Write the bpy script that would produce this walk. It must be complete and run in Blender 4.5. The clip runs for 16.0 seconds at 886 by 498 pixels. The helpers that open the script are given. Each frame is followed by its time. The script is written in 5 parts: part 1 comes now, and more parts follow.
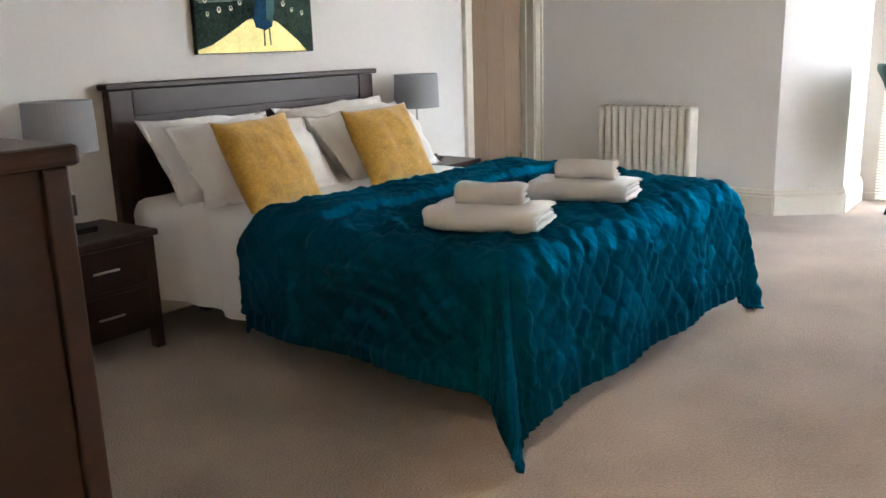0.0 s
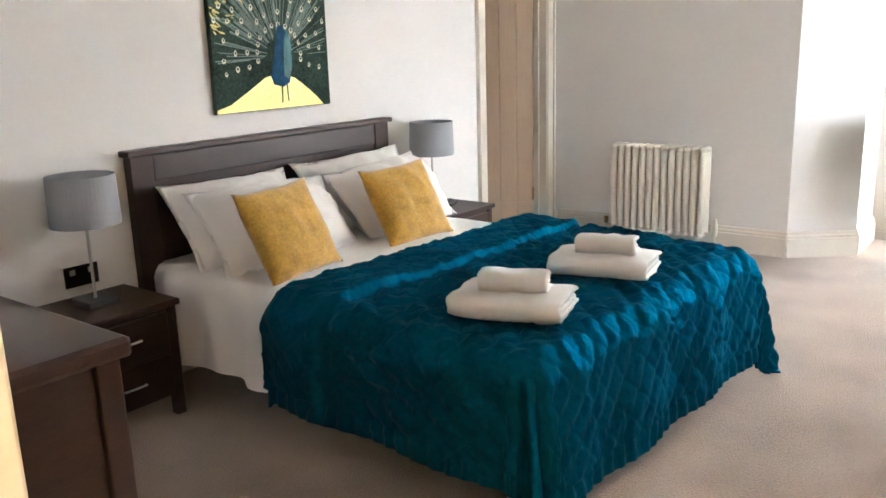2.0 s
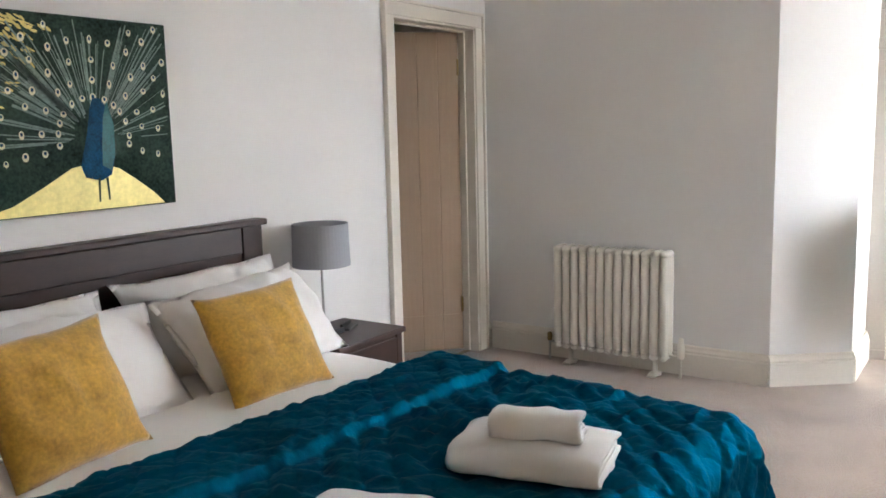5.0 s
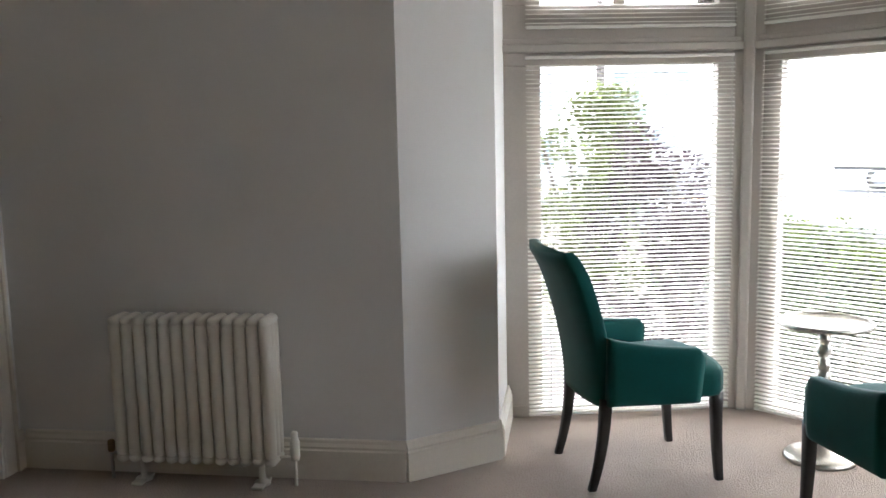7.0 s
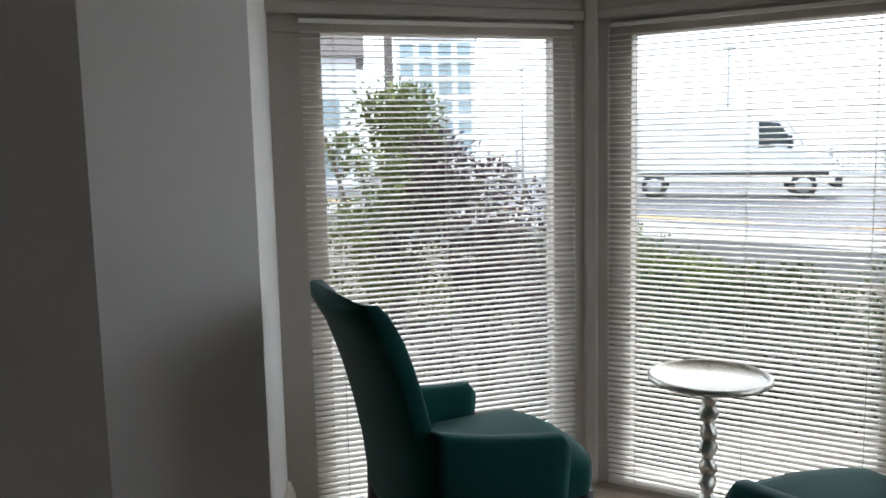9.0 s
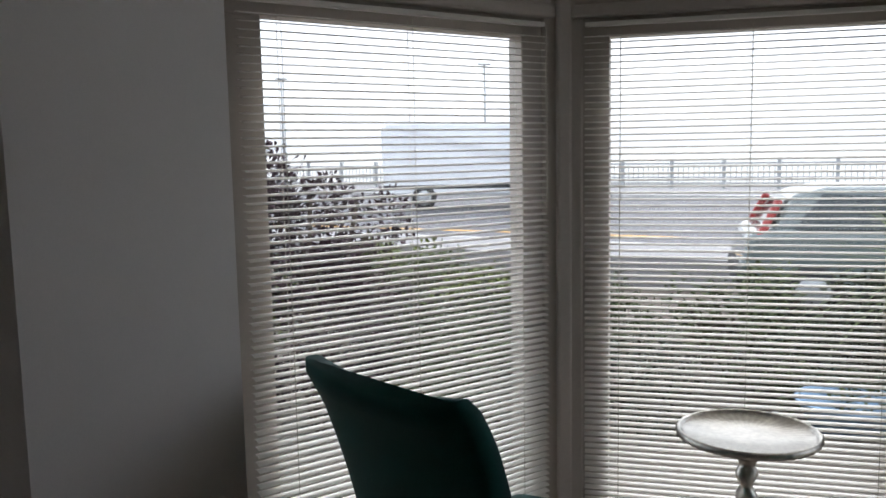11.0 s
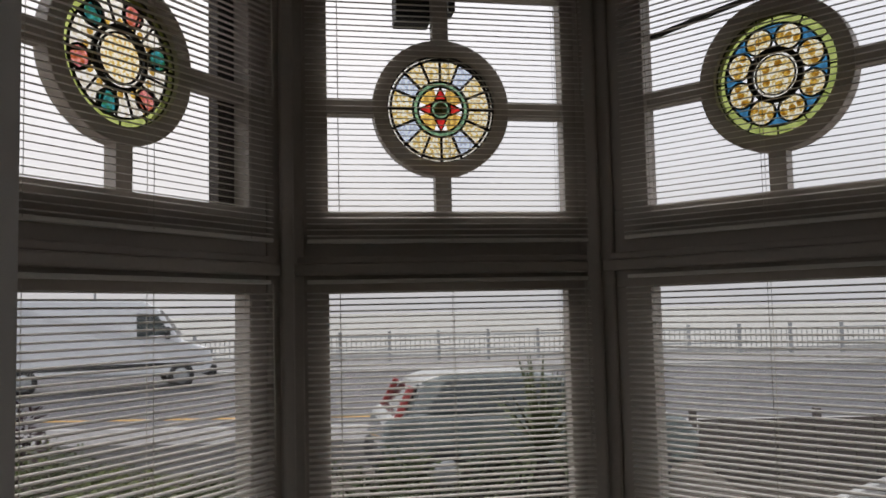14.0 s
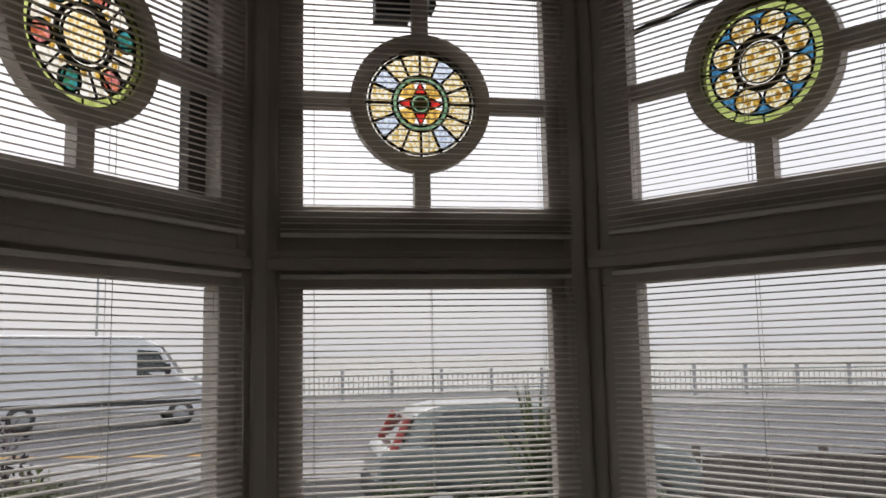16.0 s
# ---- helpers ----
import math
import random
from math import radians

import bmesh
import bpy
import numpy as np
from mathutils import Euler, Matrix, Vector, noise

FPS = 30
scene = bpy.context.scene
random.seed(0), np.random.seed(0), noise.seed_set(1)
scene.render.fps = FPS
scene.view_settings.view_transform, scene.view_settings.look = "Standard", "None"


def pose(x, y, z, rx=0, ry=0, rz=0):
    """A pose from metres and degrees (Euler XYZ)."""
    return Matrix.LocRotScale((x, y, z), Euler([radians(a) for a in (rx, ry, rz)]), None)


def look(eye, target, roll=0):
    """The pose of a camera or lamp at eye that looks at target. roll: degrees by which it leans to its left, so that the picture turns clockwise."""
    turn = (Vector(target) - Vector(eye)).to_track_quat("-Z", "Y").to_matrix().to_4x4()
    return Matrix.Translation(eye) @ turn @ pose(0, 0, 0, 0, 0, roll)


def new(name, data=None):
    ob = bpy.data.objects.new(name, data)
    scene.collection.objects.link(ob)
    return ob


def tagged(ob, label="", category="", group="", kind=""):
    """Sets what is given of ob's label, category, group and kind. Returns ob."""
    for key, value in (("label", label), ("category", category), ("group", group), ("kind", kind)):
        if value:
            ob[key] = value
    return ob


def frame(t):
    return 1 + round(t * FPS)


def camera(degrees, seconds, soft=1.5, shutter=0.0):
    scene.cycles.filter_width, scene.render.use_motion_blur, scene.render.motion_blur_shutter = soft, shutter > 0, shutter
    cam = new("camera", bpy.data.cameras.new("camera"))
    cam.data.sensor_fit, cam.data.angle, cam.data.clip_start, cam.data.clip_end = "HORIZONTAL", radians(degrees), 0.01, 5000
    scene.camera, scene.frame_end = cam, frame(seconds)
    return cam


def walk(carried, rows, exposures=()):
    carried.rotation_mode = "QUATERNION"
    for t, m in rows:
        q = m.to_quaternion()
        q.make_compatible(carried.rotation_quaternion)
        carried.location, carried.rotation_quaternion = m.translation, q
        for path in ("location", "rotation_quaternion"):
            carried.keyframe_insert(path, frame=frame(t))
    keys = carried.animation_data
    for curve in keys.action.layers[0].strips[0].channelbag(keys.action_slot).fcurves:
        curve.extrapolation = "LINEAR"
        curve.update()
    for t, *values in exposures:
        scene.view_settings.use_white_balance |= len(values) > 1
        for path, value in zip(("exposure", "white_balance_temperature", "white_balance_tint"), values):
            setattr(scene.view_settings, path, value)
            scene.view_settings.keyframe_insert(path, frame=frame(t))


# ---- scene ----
cam = camera(55.6, 16.0, soft=1.6)
PATH = [
    (0, (-3.641, -3.269, 1.151), (-2.092, -2.094, 0.681), -1.8),
    (0.5, (-3.642, -3.269, 1.163), (-2.127, -2.114, 0.555), -1.9),
    (1, (-3.632, -3.253, 1.252), (-2.121, -2.103, 0.626), -1.8),
    (1.5, (-3.621, -3.215, 1.371), (-2.103, -2.057, 0.776), -1.8),
    (2, (-3.633, -3.194, 1.441), (-2.091, -2.013, 0.963), -1.7),
    (2.5, (-3.618, -3.136, 1.439), (-2.058, -1.937, 1.079), -1.6),
    (3, (-3.509, -3.097, 1.438), (-1.946, -1.888, 1.126), -1.4),
    (5.5, (-2.279, -2.555, 1.408), (-0.576, -1.54, 1.143), -1.4),
    (6, (-1.974, -2.407, 1.417), (-0.136, -1.665, 1.152), -1.3),
    (6.5, (-1.642, -2.417, 1.423), (0.271, -1.906, 1.143), -1.3),
    (7, (-1.266, -2.392, 1.405), (0.694, -2.095, 1.139), -1.3),
    (7.5, (-0.948, -2.342, 1.406), (1.03, -2.205, 1.147), -1.4),
    (8, (-0.647, -2.374, 1.361), (1.338, -2.391, 1.113), -1.3),
    (8.5, (-0.378, -2.405, 1.344), (1.603, -2.521, 1.095), -1.3),
    (11, (0.648, -1.842, 1.379), (2.483, -2.603, 1.144), -1.1),
    (11.5, (0.659, -1.674, 1.385), (2.345, -2.724, 1.151), -1.2),
    (12, (0.745, -1.555, 1.407), (2.202, -2.905, 1.173), -1.3),
    (12.5, (0.788, -1.55, 1.504), (2.143, -3.003, 1.273), -1.2),
    (13, (0.855, -1.489, 1.59), (2.158, -2.998, 1.421), -1.6),
    (13.5, (0.792, -1.483, 1.661), (2.11, -2.987, 1.631), -1.4),
    (14, (0.757, -1.483, 1.655), (2.075, -2.98, 1.802), -1.3),
    (14.5, (0.786, -1.459, 1.666), (2.076, -2.974, 1.87), -1.2),
    (15, (0.797, -1.486, 1.664), (2.083, -3.001, 1.889), -1.2),
    (15.5, (0.798, -1.519, 1.62), (2.08, -3.036, 1.856), -1.2),
    (16, (0.761, -1.621, 1.504), (2.08, -3.103, 1.75), -1.1),
]
walk(cam, [(t, look(eye, target, roll)) for t, eye, target, roll in PATH],
     exposures=[(0.0, 3.55, 6250, 8), (0.5, 3.95, 6300, 6), (1.0, 4.05, 6400, 8), (1.5, 4.05, 6400, 9), (3.0, 3.45, 6300, 10), (5.5, 3.3, 6250, 10), (6.0, 2.9, 6250, 10), (7.0, 1.9, 6250, 9), (8.5, 0.7, 6150, 7),
                (11.0, -0.2, 6300, 10), (12.5, -0.75, 6900, 13), (13.0, -0.8, 6900, 13), (14.0, -1.35, 6900, 13), (15.0, -1.35, 6900, 13), (16.0, -1.1, 6900, 13)])

# ---- light ----
world = bpy.data.worlds.new("overcast_sky")
scene.world = world
world.use_nodes = True
wn = world.node_tree
wn.nodes.clear()
w_out = wn.nodes.new("ShaderNodeOutputWorld")
w_bg = wn.nodes.new("ShaderNodeBackground")
w_sky = wn.nodes.new("ShaderNodeTexSky")
w_mix = wn.nodes.new("ShaderNodeMixRGB")
w_sky.sky_type = "NISHITA"
w_sky.sun_disc = False
w_sky.sun_elevation = radians(40)
w_sky.sun_rotation = radians(120)
w_sky.dust_density = 4.0
w_mix.inputs[0].default_value = 0.75
w_mix.inputs[2].default_value = (18.0, 18.8, 20.6, 1)
w_bg.inputs[1].default_value = 0.15
wn.links.new(w_sky.outputs[0], w_mix.inputs[1])
# overcast luminance: dimmer at the horizon, brighter overhead
w_tc = wn.nodes.new("ShaderNodeTexCoord")
w_xyz = wn.nodes.new("ShaderNodeSeparateXYZ")
w_map = wn.nodes.new("ShaderNodeMapRange")
w_map.inputs[3].default_value = 0.72
w_map.inputs[4].default_value = 1.75
w_mul = wn.nodes.new("ShaderNodeMixRGB")
w_mul.blend_type = "MULTIPLY"
w_mul.inputs[0].default_value = 1.0
wn.links.new(w_tc.outputs["Generated"], w_xyz.inputs[0])
wn.links.new(w_xyz.outputs[2], w_map.inputs[0])
wn.links.new(w_mix.outputs[0], w_mul.inputs[1])
wn.links.new(w_map.outputs[0], w_mul.inputs[2])
wn.links.new(w_mul.outputs[0], w_bg.inputs[0])
wn.links.new(w_bg.outputs[0], w_out.inputs[0])

sun = new("sun", bpy.data.lights.new("sun", "SUN"))
sun.data.energy = 1.0
sun.data.angle = radians(25)
sun.data.color = (1, 0.97, 0.93)
sun.matrix_world = look((30, -40, 42), (0, 0, 0))


# ---- materials ----
def mat(name, col, rough=0.6, metal=0.0, var=0.12, scale=6.0, fine=120.0, bump=0.1, sheen=0.0, spec=0.5, coat=0.0, stretch=(1, 1, 1), dist=0.002, per_piece=0.0):
    m = bpy.data.materials.new(name)
    m.use_nodes = True
    nt = m.node_tree
    b = nt.nodes["Principled BSDF"]
    b.inputs["Roughness"].default_value = rough
    b.inputs["Metallic"].default_value = metal
    b.inputs["Specular IOR Level"].default_value = spec
    b.inputs["Sheen Weight"].default_value = sheen
    b.inputs["Coat Weight"].default_value = coat
    tc = nt.nodes.new("ShaderNodeTexCoord")
    mp = nt.nodes.new("ShaderNodeMapping")
    mp.inputs["Scale"].default_value = stretch
    nt.links.new(tc.outputs["Object"], mp.inputs[0])
    n1 = nt.nodes.new("ShaderNodeTexNoise")
    n1.inputs["Scale"].default_value = scale
    n1.inputs["Detail"].default_value = 4
    n2 = nt.nodes.new("ShaderNodeTexNoise")
    n2.inputs["Scale"].default_value = fine
    n2.inputs["Detail"].default_value = 3
    nt.links.new(mp.outputs[0], n1.inputs["Vector"])
    nt.links.new(mp.outputs[0], n2.inputs["Vector"])
    ad = nt.nodes.new("ShaderNodeMath")
    ad.operation = "ADD"
    nt.links.new(n1.outputs[0], ad.inputs[0])
    nt.links.new(n2.outputs[0], ad.inputs[1])
    fac = ad.outputs[0]
    if per_piece:
        oi = nt.nodes.new("ShaderNodeObjectInfo")
        mu = nt.nodes.new("ShaderNodeMath")
        mu.operation = "MULTIPLY_ADD"
        mu.inputs[1].default_value = per_piece
        nt.links.new(oi.outputs["Random"], mu.inputs[0])
        nt.links.new(fac, mu.inputs[2])
        fac = mu.outputs[0]
    mr = nt.nodes.new("ShaderNodeMapRange")
    mr.inputs[1].default_value = 0.6
    mr.inputs[2].default_value = 1.4 + per_piece
    nt.links.new(fac, mr.inputs[0])
    mx = nt.nodes.new("ShaderNodeMixRGB")
    mx.inputs[1].default_value = tuple(c * (1 - var) for c in col) + (1,)
    mx.inputs[2].default_value = tuple(min(1, c * (1 + var)) for c in col) + (1,)
    nt.links.new(mr.outputs[0], mx.inputs[0])
    nt.links.new(mx.outputs[0], b.inputs["Base Color"])
    if bump:
        bp = nt.nodes.new("ShaderNodeBump")
        bp.inputs["Strength"].default_value = bump
        bp.inputs["Distance"].default_value = dist
        nt.links.new(n2.outputs[0], bp.inputs["Height"])
        nt.links.new(bp.outputs[0], b.inputs["Normal"])
    return m


def tinted_glass(name, col, rough=0.0):
    m = bpy.data.materials.new(name)
    m.use_nodes = True
    nt = m.node_tree
    nt.nodes.clear()
    out = nt.nodes.new("ShaderNodeOutputMaterial")
    tr = nt.nodes.new("ShaderNodeBsdfTransparent")
    gl = nt.nodes.new("ShaderNodeBsdfGlossy")
    mx = nt.nodes.new("ShaderNodeMixShader")
    tr.inputs[0].default_value = (*col, 1)
    gl.inputs["Roughness"].default_value = rough
    mx.inputs[0].default_value = 0.05
    nt.links.new(tr.outputs[0], mx.inputs[1])
    nt.links.new(gl.outputs[0], mx.inputs[2])
    nt.links.new(mx.outputs[0], out.inputs[0])
    return m


def painted_glass(name, c1, c2, scale):
    """Mottled stained glass: two colours in blotches, light passes through."""
    m = tinted_glass(name, c1)
    nt = m.node_tree
    tr = next(n for n in nt.nodes if n.type == "BSDF_TRANSPARENT")
    tc = nt.nodes.new("ShaderNodeTexCoord")
    vo = nt.nodes.new("ShaderNodeTexNoise")
    vo.inputs["Scale"].default_value = scale
    vo.inputs["Detail"].default_value = 2
    rp = nt.nodes.new("ShaderNodeValToRGB")
    rp.color_ramp.elements[0].position = 0.42
    rp.color_ramp.elements[1].position = 0.58
    rp.color_ramp.elements[0].color = (*c1, 1)
    rp.color_ramp.elements[1].color = (*c2, 1)
    nt.links.new(tc.outputs["Object"], vo.inputs["Vector"])
    nt.links.new(vo.outputs[0], rp.inputs[0])
    nt.links.new(rp.outputs[0], tr.inputs[0])
    return m


M_WALL = mat("wall_paint", (0.84, 0.815, 0.785), 0.85, var=0.03, scale=1.5, fine=260, bump=0.06)
M_CEIL = mat("ceiling_paint", (0.90, 0.89, 0.87), 0.9, var=0.03, fine=200)
M_TRIM = mat("trim_gloss_cream", (0.80, 0.74, 0.65), 0.4, var=0.04, scale=3, fine=90, bump=0.04)
M_CARPET = mat("carpet_pile", (0.43, 0.335, 0.27), 0.95, var=0.32, scale=2.4, fine=120, bump=1.0, sheen=0.3, dist=0.010)
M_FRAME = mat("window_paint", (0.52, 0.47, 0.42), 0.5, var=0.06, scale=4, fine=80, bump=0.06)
M_SLAT = mat("blind_slat_cream", (0.88, 0.85, 0.79), 0.5, var=0.04, scale=3, fine=60, bump=0.02, per_piece=0.2)
M_CORD = mat("blind_cord", (0.6, 0.57, 0.5), 0.8)
M_GLASS = tinted_glass("window_glass", (0.96, 0.97, 0.97))
M_LEAD = mat("lead_came", (0.035, 0.033, 0.03), 0.6, metal=0.3)


# ---- mesh helpers ----
def finish(name, bm, m, parent=None, smooth=False, bevel=0.0, seg=2):
    me = bpy.data.meshes.new(name)
    bmesh.ops.recalc_face_normals(bm, faces=bm.faces)
    bm.to_mesh(me)
    bm.free()
    for k in (m if isinstance(m, (list, tuple)) else [m]):
        me.materials.append(k)
    if smooth:
        for p in me.polygons:
            p.use_smooth = True
    ob = new(name, me)
    if parent:
        ob.parent = parent
    if bevel:
        bv = ob.modifiers.new("edge", "BEVEL")
        bv.width = bevel
        bv.segments = seg
        bv.limit_method = "ANGLE"
    return ob


def add_box(bm, a, b, mt=None):
    v = []
    for z in (a[2], b[2]):
        for x, y in ((a[0], a[1]), (b[0], a[1]), (b[0], b[1]), (a[0], b[1])):
            p = Vector((x, y, z))
            v.append(bm.verts.new(mt @ p if mt else p))
    for f in ((3, 2, 1, 0), (4, 5, 6, 7), (0, 1, 5, 4), (1, 2, 6, 5), (2, 3, 7, 6), (3, 0, 4, 7)):
        bm.faces.new([v[i] for i in f])


def box(name, a, b, m, parent=None, bevel=0.0, mt=None):
    bm = bmesh.new()
    add_box(bm, a, b, mt)
    return finish(name, bm, m, parent, bevel=bevel)


def boxes(name, lst, m, parent=None, bevel=0.0, mt=None):
    bm = bmesh.new()
    for a, b in lst:
        add_box(bm, a, b, mt)
    return finish(name, bm, m, parent, bevel=bevel)


def prism(name, pts, z0, z1, m, parent=None, bevel=0.0):
    bm = bmesh.new()
    lo = [bm.verts.new((x, y, z0)) for x, y in pts]
    hi = [bm.verts.new((x, y, z1)) for x, y in pts]
    n = len(pts)
    bm.faces.new(lo[::-1])
    bm.faces.new(hi)
    for i in range(n):
        bm.faces.new((lo[i], lo[(i + 1) % n], hi[(i + 1) % n], hi[i]))
    return finish(name, bm, m, parent, bevel=bevel)


def lathe(name, prof, m, parent=None, seg=32, mt=None, fn=None, smooth=True):
    """prof: (radius, z) from bottom to top; fn(angle, z) scales the radius."""
    bm = bmesh.new()
    rings = []
    for r, z in prof:
        ring = []
        for i in range(seg):
            a = 2 * math.pi * i / seg
            k = r * (fn(a, z) if fn else 1)
            p = Vector((k * math.cos(a), k * math.sin(a), z))
            ring.append(bm.verts.new(mt @ p if mt else p))
        rings.append(ring)
    for a, b in zip(rings, rings[1:]):
        for i in range(seg):
            bm.faces.new((a[i], a[(i + 1) % seg], b[(i + 1) % seg], b[i]))
    bm.faces.new(rings[0][::-1])
    bm.faces.new(rings[-1])
    return finish(name, bm, m, parent, smooth=smooth)


def tube(name, pts, r, m, parent=None, cyclic=False):
    cu = bpy.data.curves.new(name, "CURVE")
    cu.dimensions = "3D"
    cu.bevel_depth = r
    cu.bevel_resolution = 2
    sp = cu.splines.new("POLY")
    sp.points.add(len(pts) - 1)
    sp.use_cyclic_u = cyclic
    for p, q in zip(sp.points, pts):
        p.co = (*q, 1)
    tmp = bpy.data.objects.new(name, cu)
    me = bpy.data.meshes.new_from_object(tmp)
    bpy.data.objects.remove(tmp)
    me.materials.clear()
    me.materials.append(m)
    for p in me.polygons:
        p.use_smooth = True
    ob = new(name, me)
    if parent:
        ob.parent = parent
    return ob


def root(name, m, label, category, group="", kind=""):
    ob = new(name)
    ob.matrix_world = m
    return tagged(ob, label, category, group, kind)


def st(ob, label, category):
    return tagged(ob, label, category, "", "structure")


# ---- structure ----
CEIL = 2.96
WX = 1.985
st(prism("floor", [(-5.6, -4.25), (1.3, -4.25), (1.3, -4.45), (2.3, -4.45), (3.25, -3.3), (2.95, -2.0), (2.2, -1.7), (2.2, 1.95), (0.3, 1.95), (0.3, 0.25), (-5.6, 0.25)], -0.15, 0.0, M_CARPET), "beige short pile carpet over the whole room", "carpet floor")
st(prism("ceiling", [(-5.6, -4.6), (2.4, -4.6), (3.4, -3.3), (3.1, -1.9), (2.2, -1.7), (2.2, 1.95), (0.3, 1.95), (0.3, 0.25), (-5.6, 0.25)], CEIL, CEIL + 0.15, M_CEIL), "plain white painted ceiling", "ceiling")
DX0, DX1, DH = 1.045, 1.83, 1.985
wn_ = boxes("wall_north", [((-3.57, 0, 0), (DX0 - 0.012, 0.14, CEIL)), ((DX1 + 0.012, 0, 0), (WX + 0.15, 0.14, CEIL)), ((DX0 - 0.012, 0, DH + 0.012), (DX1 + 0.012, 0.14, CEIL))], M_WALL)
st(wn_, "off-white painted plaster wall behind the bed", "wall")
PX, PY, KX, KY = 1.96, -1.73, 2.26, -2.09
QX, QY = 2.82, -2.10
st(prism("wall_east", [(WX, 0), (WX, PY), (KX + 0.012, KY + 0.003), (QX, KY + 0.005), (QX + 0.25, KY + 0.06), (QX + 0.2, KY + 0.3), (2.2, -1.5), (2.2, 0)], 0, CEIL, M_WALL), "off-white painted wall with an angled return into the bay", "wall")
st(boxes("wall_west", [((-3.57, -2.66, 0), (-3.43, 0, CEIL)), ((-3.57, -4.25, 0), (-3.43, -3.62, CEIL)), ((-3.57, -3.62, 2.02), (-3.43, -2.66, CEIL))], M_WALL), "off-white painted wall with a doorway", "wall")
st(box("wall_south", (-5.6, -4.25, 0), (1.0, -4.1, CEIL), M_WALL), "off-white painted wall", "wall")
st(boxes("wall_adjoining", [((0.3, 0.141, 0), (0.42, 1.95, CEIL)), ((2.06, 0.141, 0), (2.2, 1.95, CEIL)), ((0.421, 1.83, 0), (2.059, 1.95, CEIL))], M_WALL), "off-white wall of the small room behind the oak door", "wall")
st(boxes("wall_hall", [((-5.6, -4.1, 0), (-5.45, 0, CEIL)), ((-5.45, -1.0, 0), (-3.57, -0.85, CEIL))], M_WALL), "off-white hall wall", "wall")


def skirting(name, p, q, nrm, h=0.17, parent=None):
    """Moulded skirting along p-q; nrm points into the room."""
    bm = bmesh.new()
    prof = [(0, 0), (0.024, 0), (0.024, h * 0.72), (0.018, h * 0.76), (0.02, h * 0.82), (0.012, h * 0.9), (0.01, h * 0.97), (0.004, h), (0, h)]
    rows = []
    for e in (p, q):
        rows.append([bm.verts.new((e[0] + nrm[0] * d, e[1] + nrm[1] * d, z)) for d, z in prof])
    n = len(prof)
    for i in range(n):
        bm.faces.new((rows[0][i], rows[0][(i + 1) % n], rows[1][(i + 1) % n], rows[1][i]))
    bm.faces.new(rows[0])
    bm.faces.new(rows[1][::-1])
    return st(finish(name, bm, M_TRIM), "cream painted moulded skirting board", "skirting")


skirting("baseboard_north", (-3.43, -0.001), (DX0 - 0.1, -0.001), (0, -1))
skirting("baseboard_north", (DX1 + 0.1, -0.001), (WX - 0.001, -0.001), (0, -1))
skirting("baseboard_east", (WX - 0.001, -0.03), (WX - 0.001, PY), (-1, 0))
cl = math.hypot(KX - PX, KY - PY)
skirting("baseboard_cheek", (WX - 0.003, PY + 0.004), (KX + 0.009, KY + 0.001), ((KY - PY) / cl, -(KX - PX) / cl))
skirting("baseboard_reveal", (KX + 0.02, KY + 0.003), (QX, KY + 0.003), (0, -1))
skirting("baseboard_west", (-3.429, -2.57), (-3.429, -0.03), (1, 0))

# room door, oak boards, and its casing
cas = root("door_casing", pose(0, 0, 0), "cream painted moulded door casing on the wall", "door frame", kind="structure")
for n_, a, b in (("jamb", (DX0 - 0.085, -0.02, 0), (DX0 - 0.012, 0.001, DH + 0.012)), ("jamb", (DX1 + 0.012, -0.02, 0), (DX1 + 0.085, 0.001, DH + 0.012)), ("head", (DX0 - 0.085, -0.02, DH + 0.012), (DX1 + 0.085, 0.001, DH + 0.085))):
    box(n_, a, b, M_TRIM, cas, 0.006)
for n_, a, b in (("back_band", (DX0 - 0.1, -0.032, 0), (DX0 - 0.083, 0.001, DH + 0.1)), ("back_band", (DX1 + 0.083, -0.032, 0), (DX1 + 0.1, 0.001, DH + 0.1)), ("back_band", (DX0 - 0.083, -0.032, DH + 0.083), (DX1 + 0.083, 0.001, DH + 0.1)),
                 ("lining", (DX0 - 0.012, -0.012, 0), (DX0, 0.15, DH)), ("lining", (DX1, -0.012, 0), (DX1 + 0.012, 0.15, DH)), ("lining", (DX0 - 0.012, -0.012, DH), (DX1 + 0.012, 0.15, DH + 0.012)),
                 ("door_stop", (DX0, 0.05, 0), (DX0 + 0.012, 0.085, DH - 0.012)), ("door_stop", (DX1 - 0.012, 0.05, 0), (DX1, 0.085, DH - 0.012)), ("door_stop", (DX0, 0.05, DH - 0.012), (DX1, 0.085, DH))):
    box(n_, a, b, M_TRIM, cas, 0.003)
cas2 = root("hall_door_casing", pose(0, 0, 0), "cream painted casing of the open doorway", "door frame", kind="structure")
for n_, a, b in (("jamb", (-3.59, -2.685, 0), (-3.41, -2.66, 2.0)), ("jamb", (-3.59, -3.62, 0), (-3.41, -3.595, 2.0)), ("head", (-3.59, -3.62, 2.0), (-3.41, -2.66, 2.022)),
                 ("architrave", (-3.429, -2.66, 0), (-3.408, -2.585, 2.1)), ("architrave", (-3.429, -3.695, 0), (-3.408, -3.62, 2.1)), ("architrave", (-3.429, -3.62, 2.022), (-3.408, -2.66, 2.1))):
    box(n_, a, b, M_TRIM, cas2, 0.004)

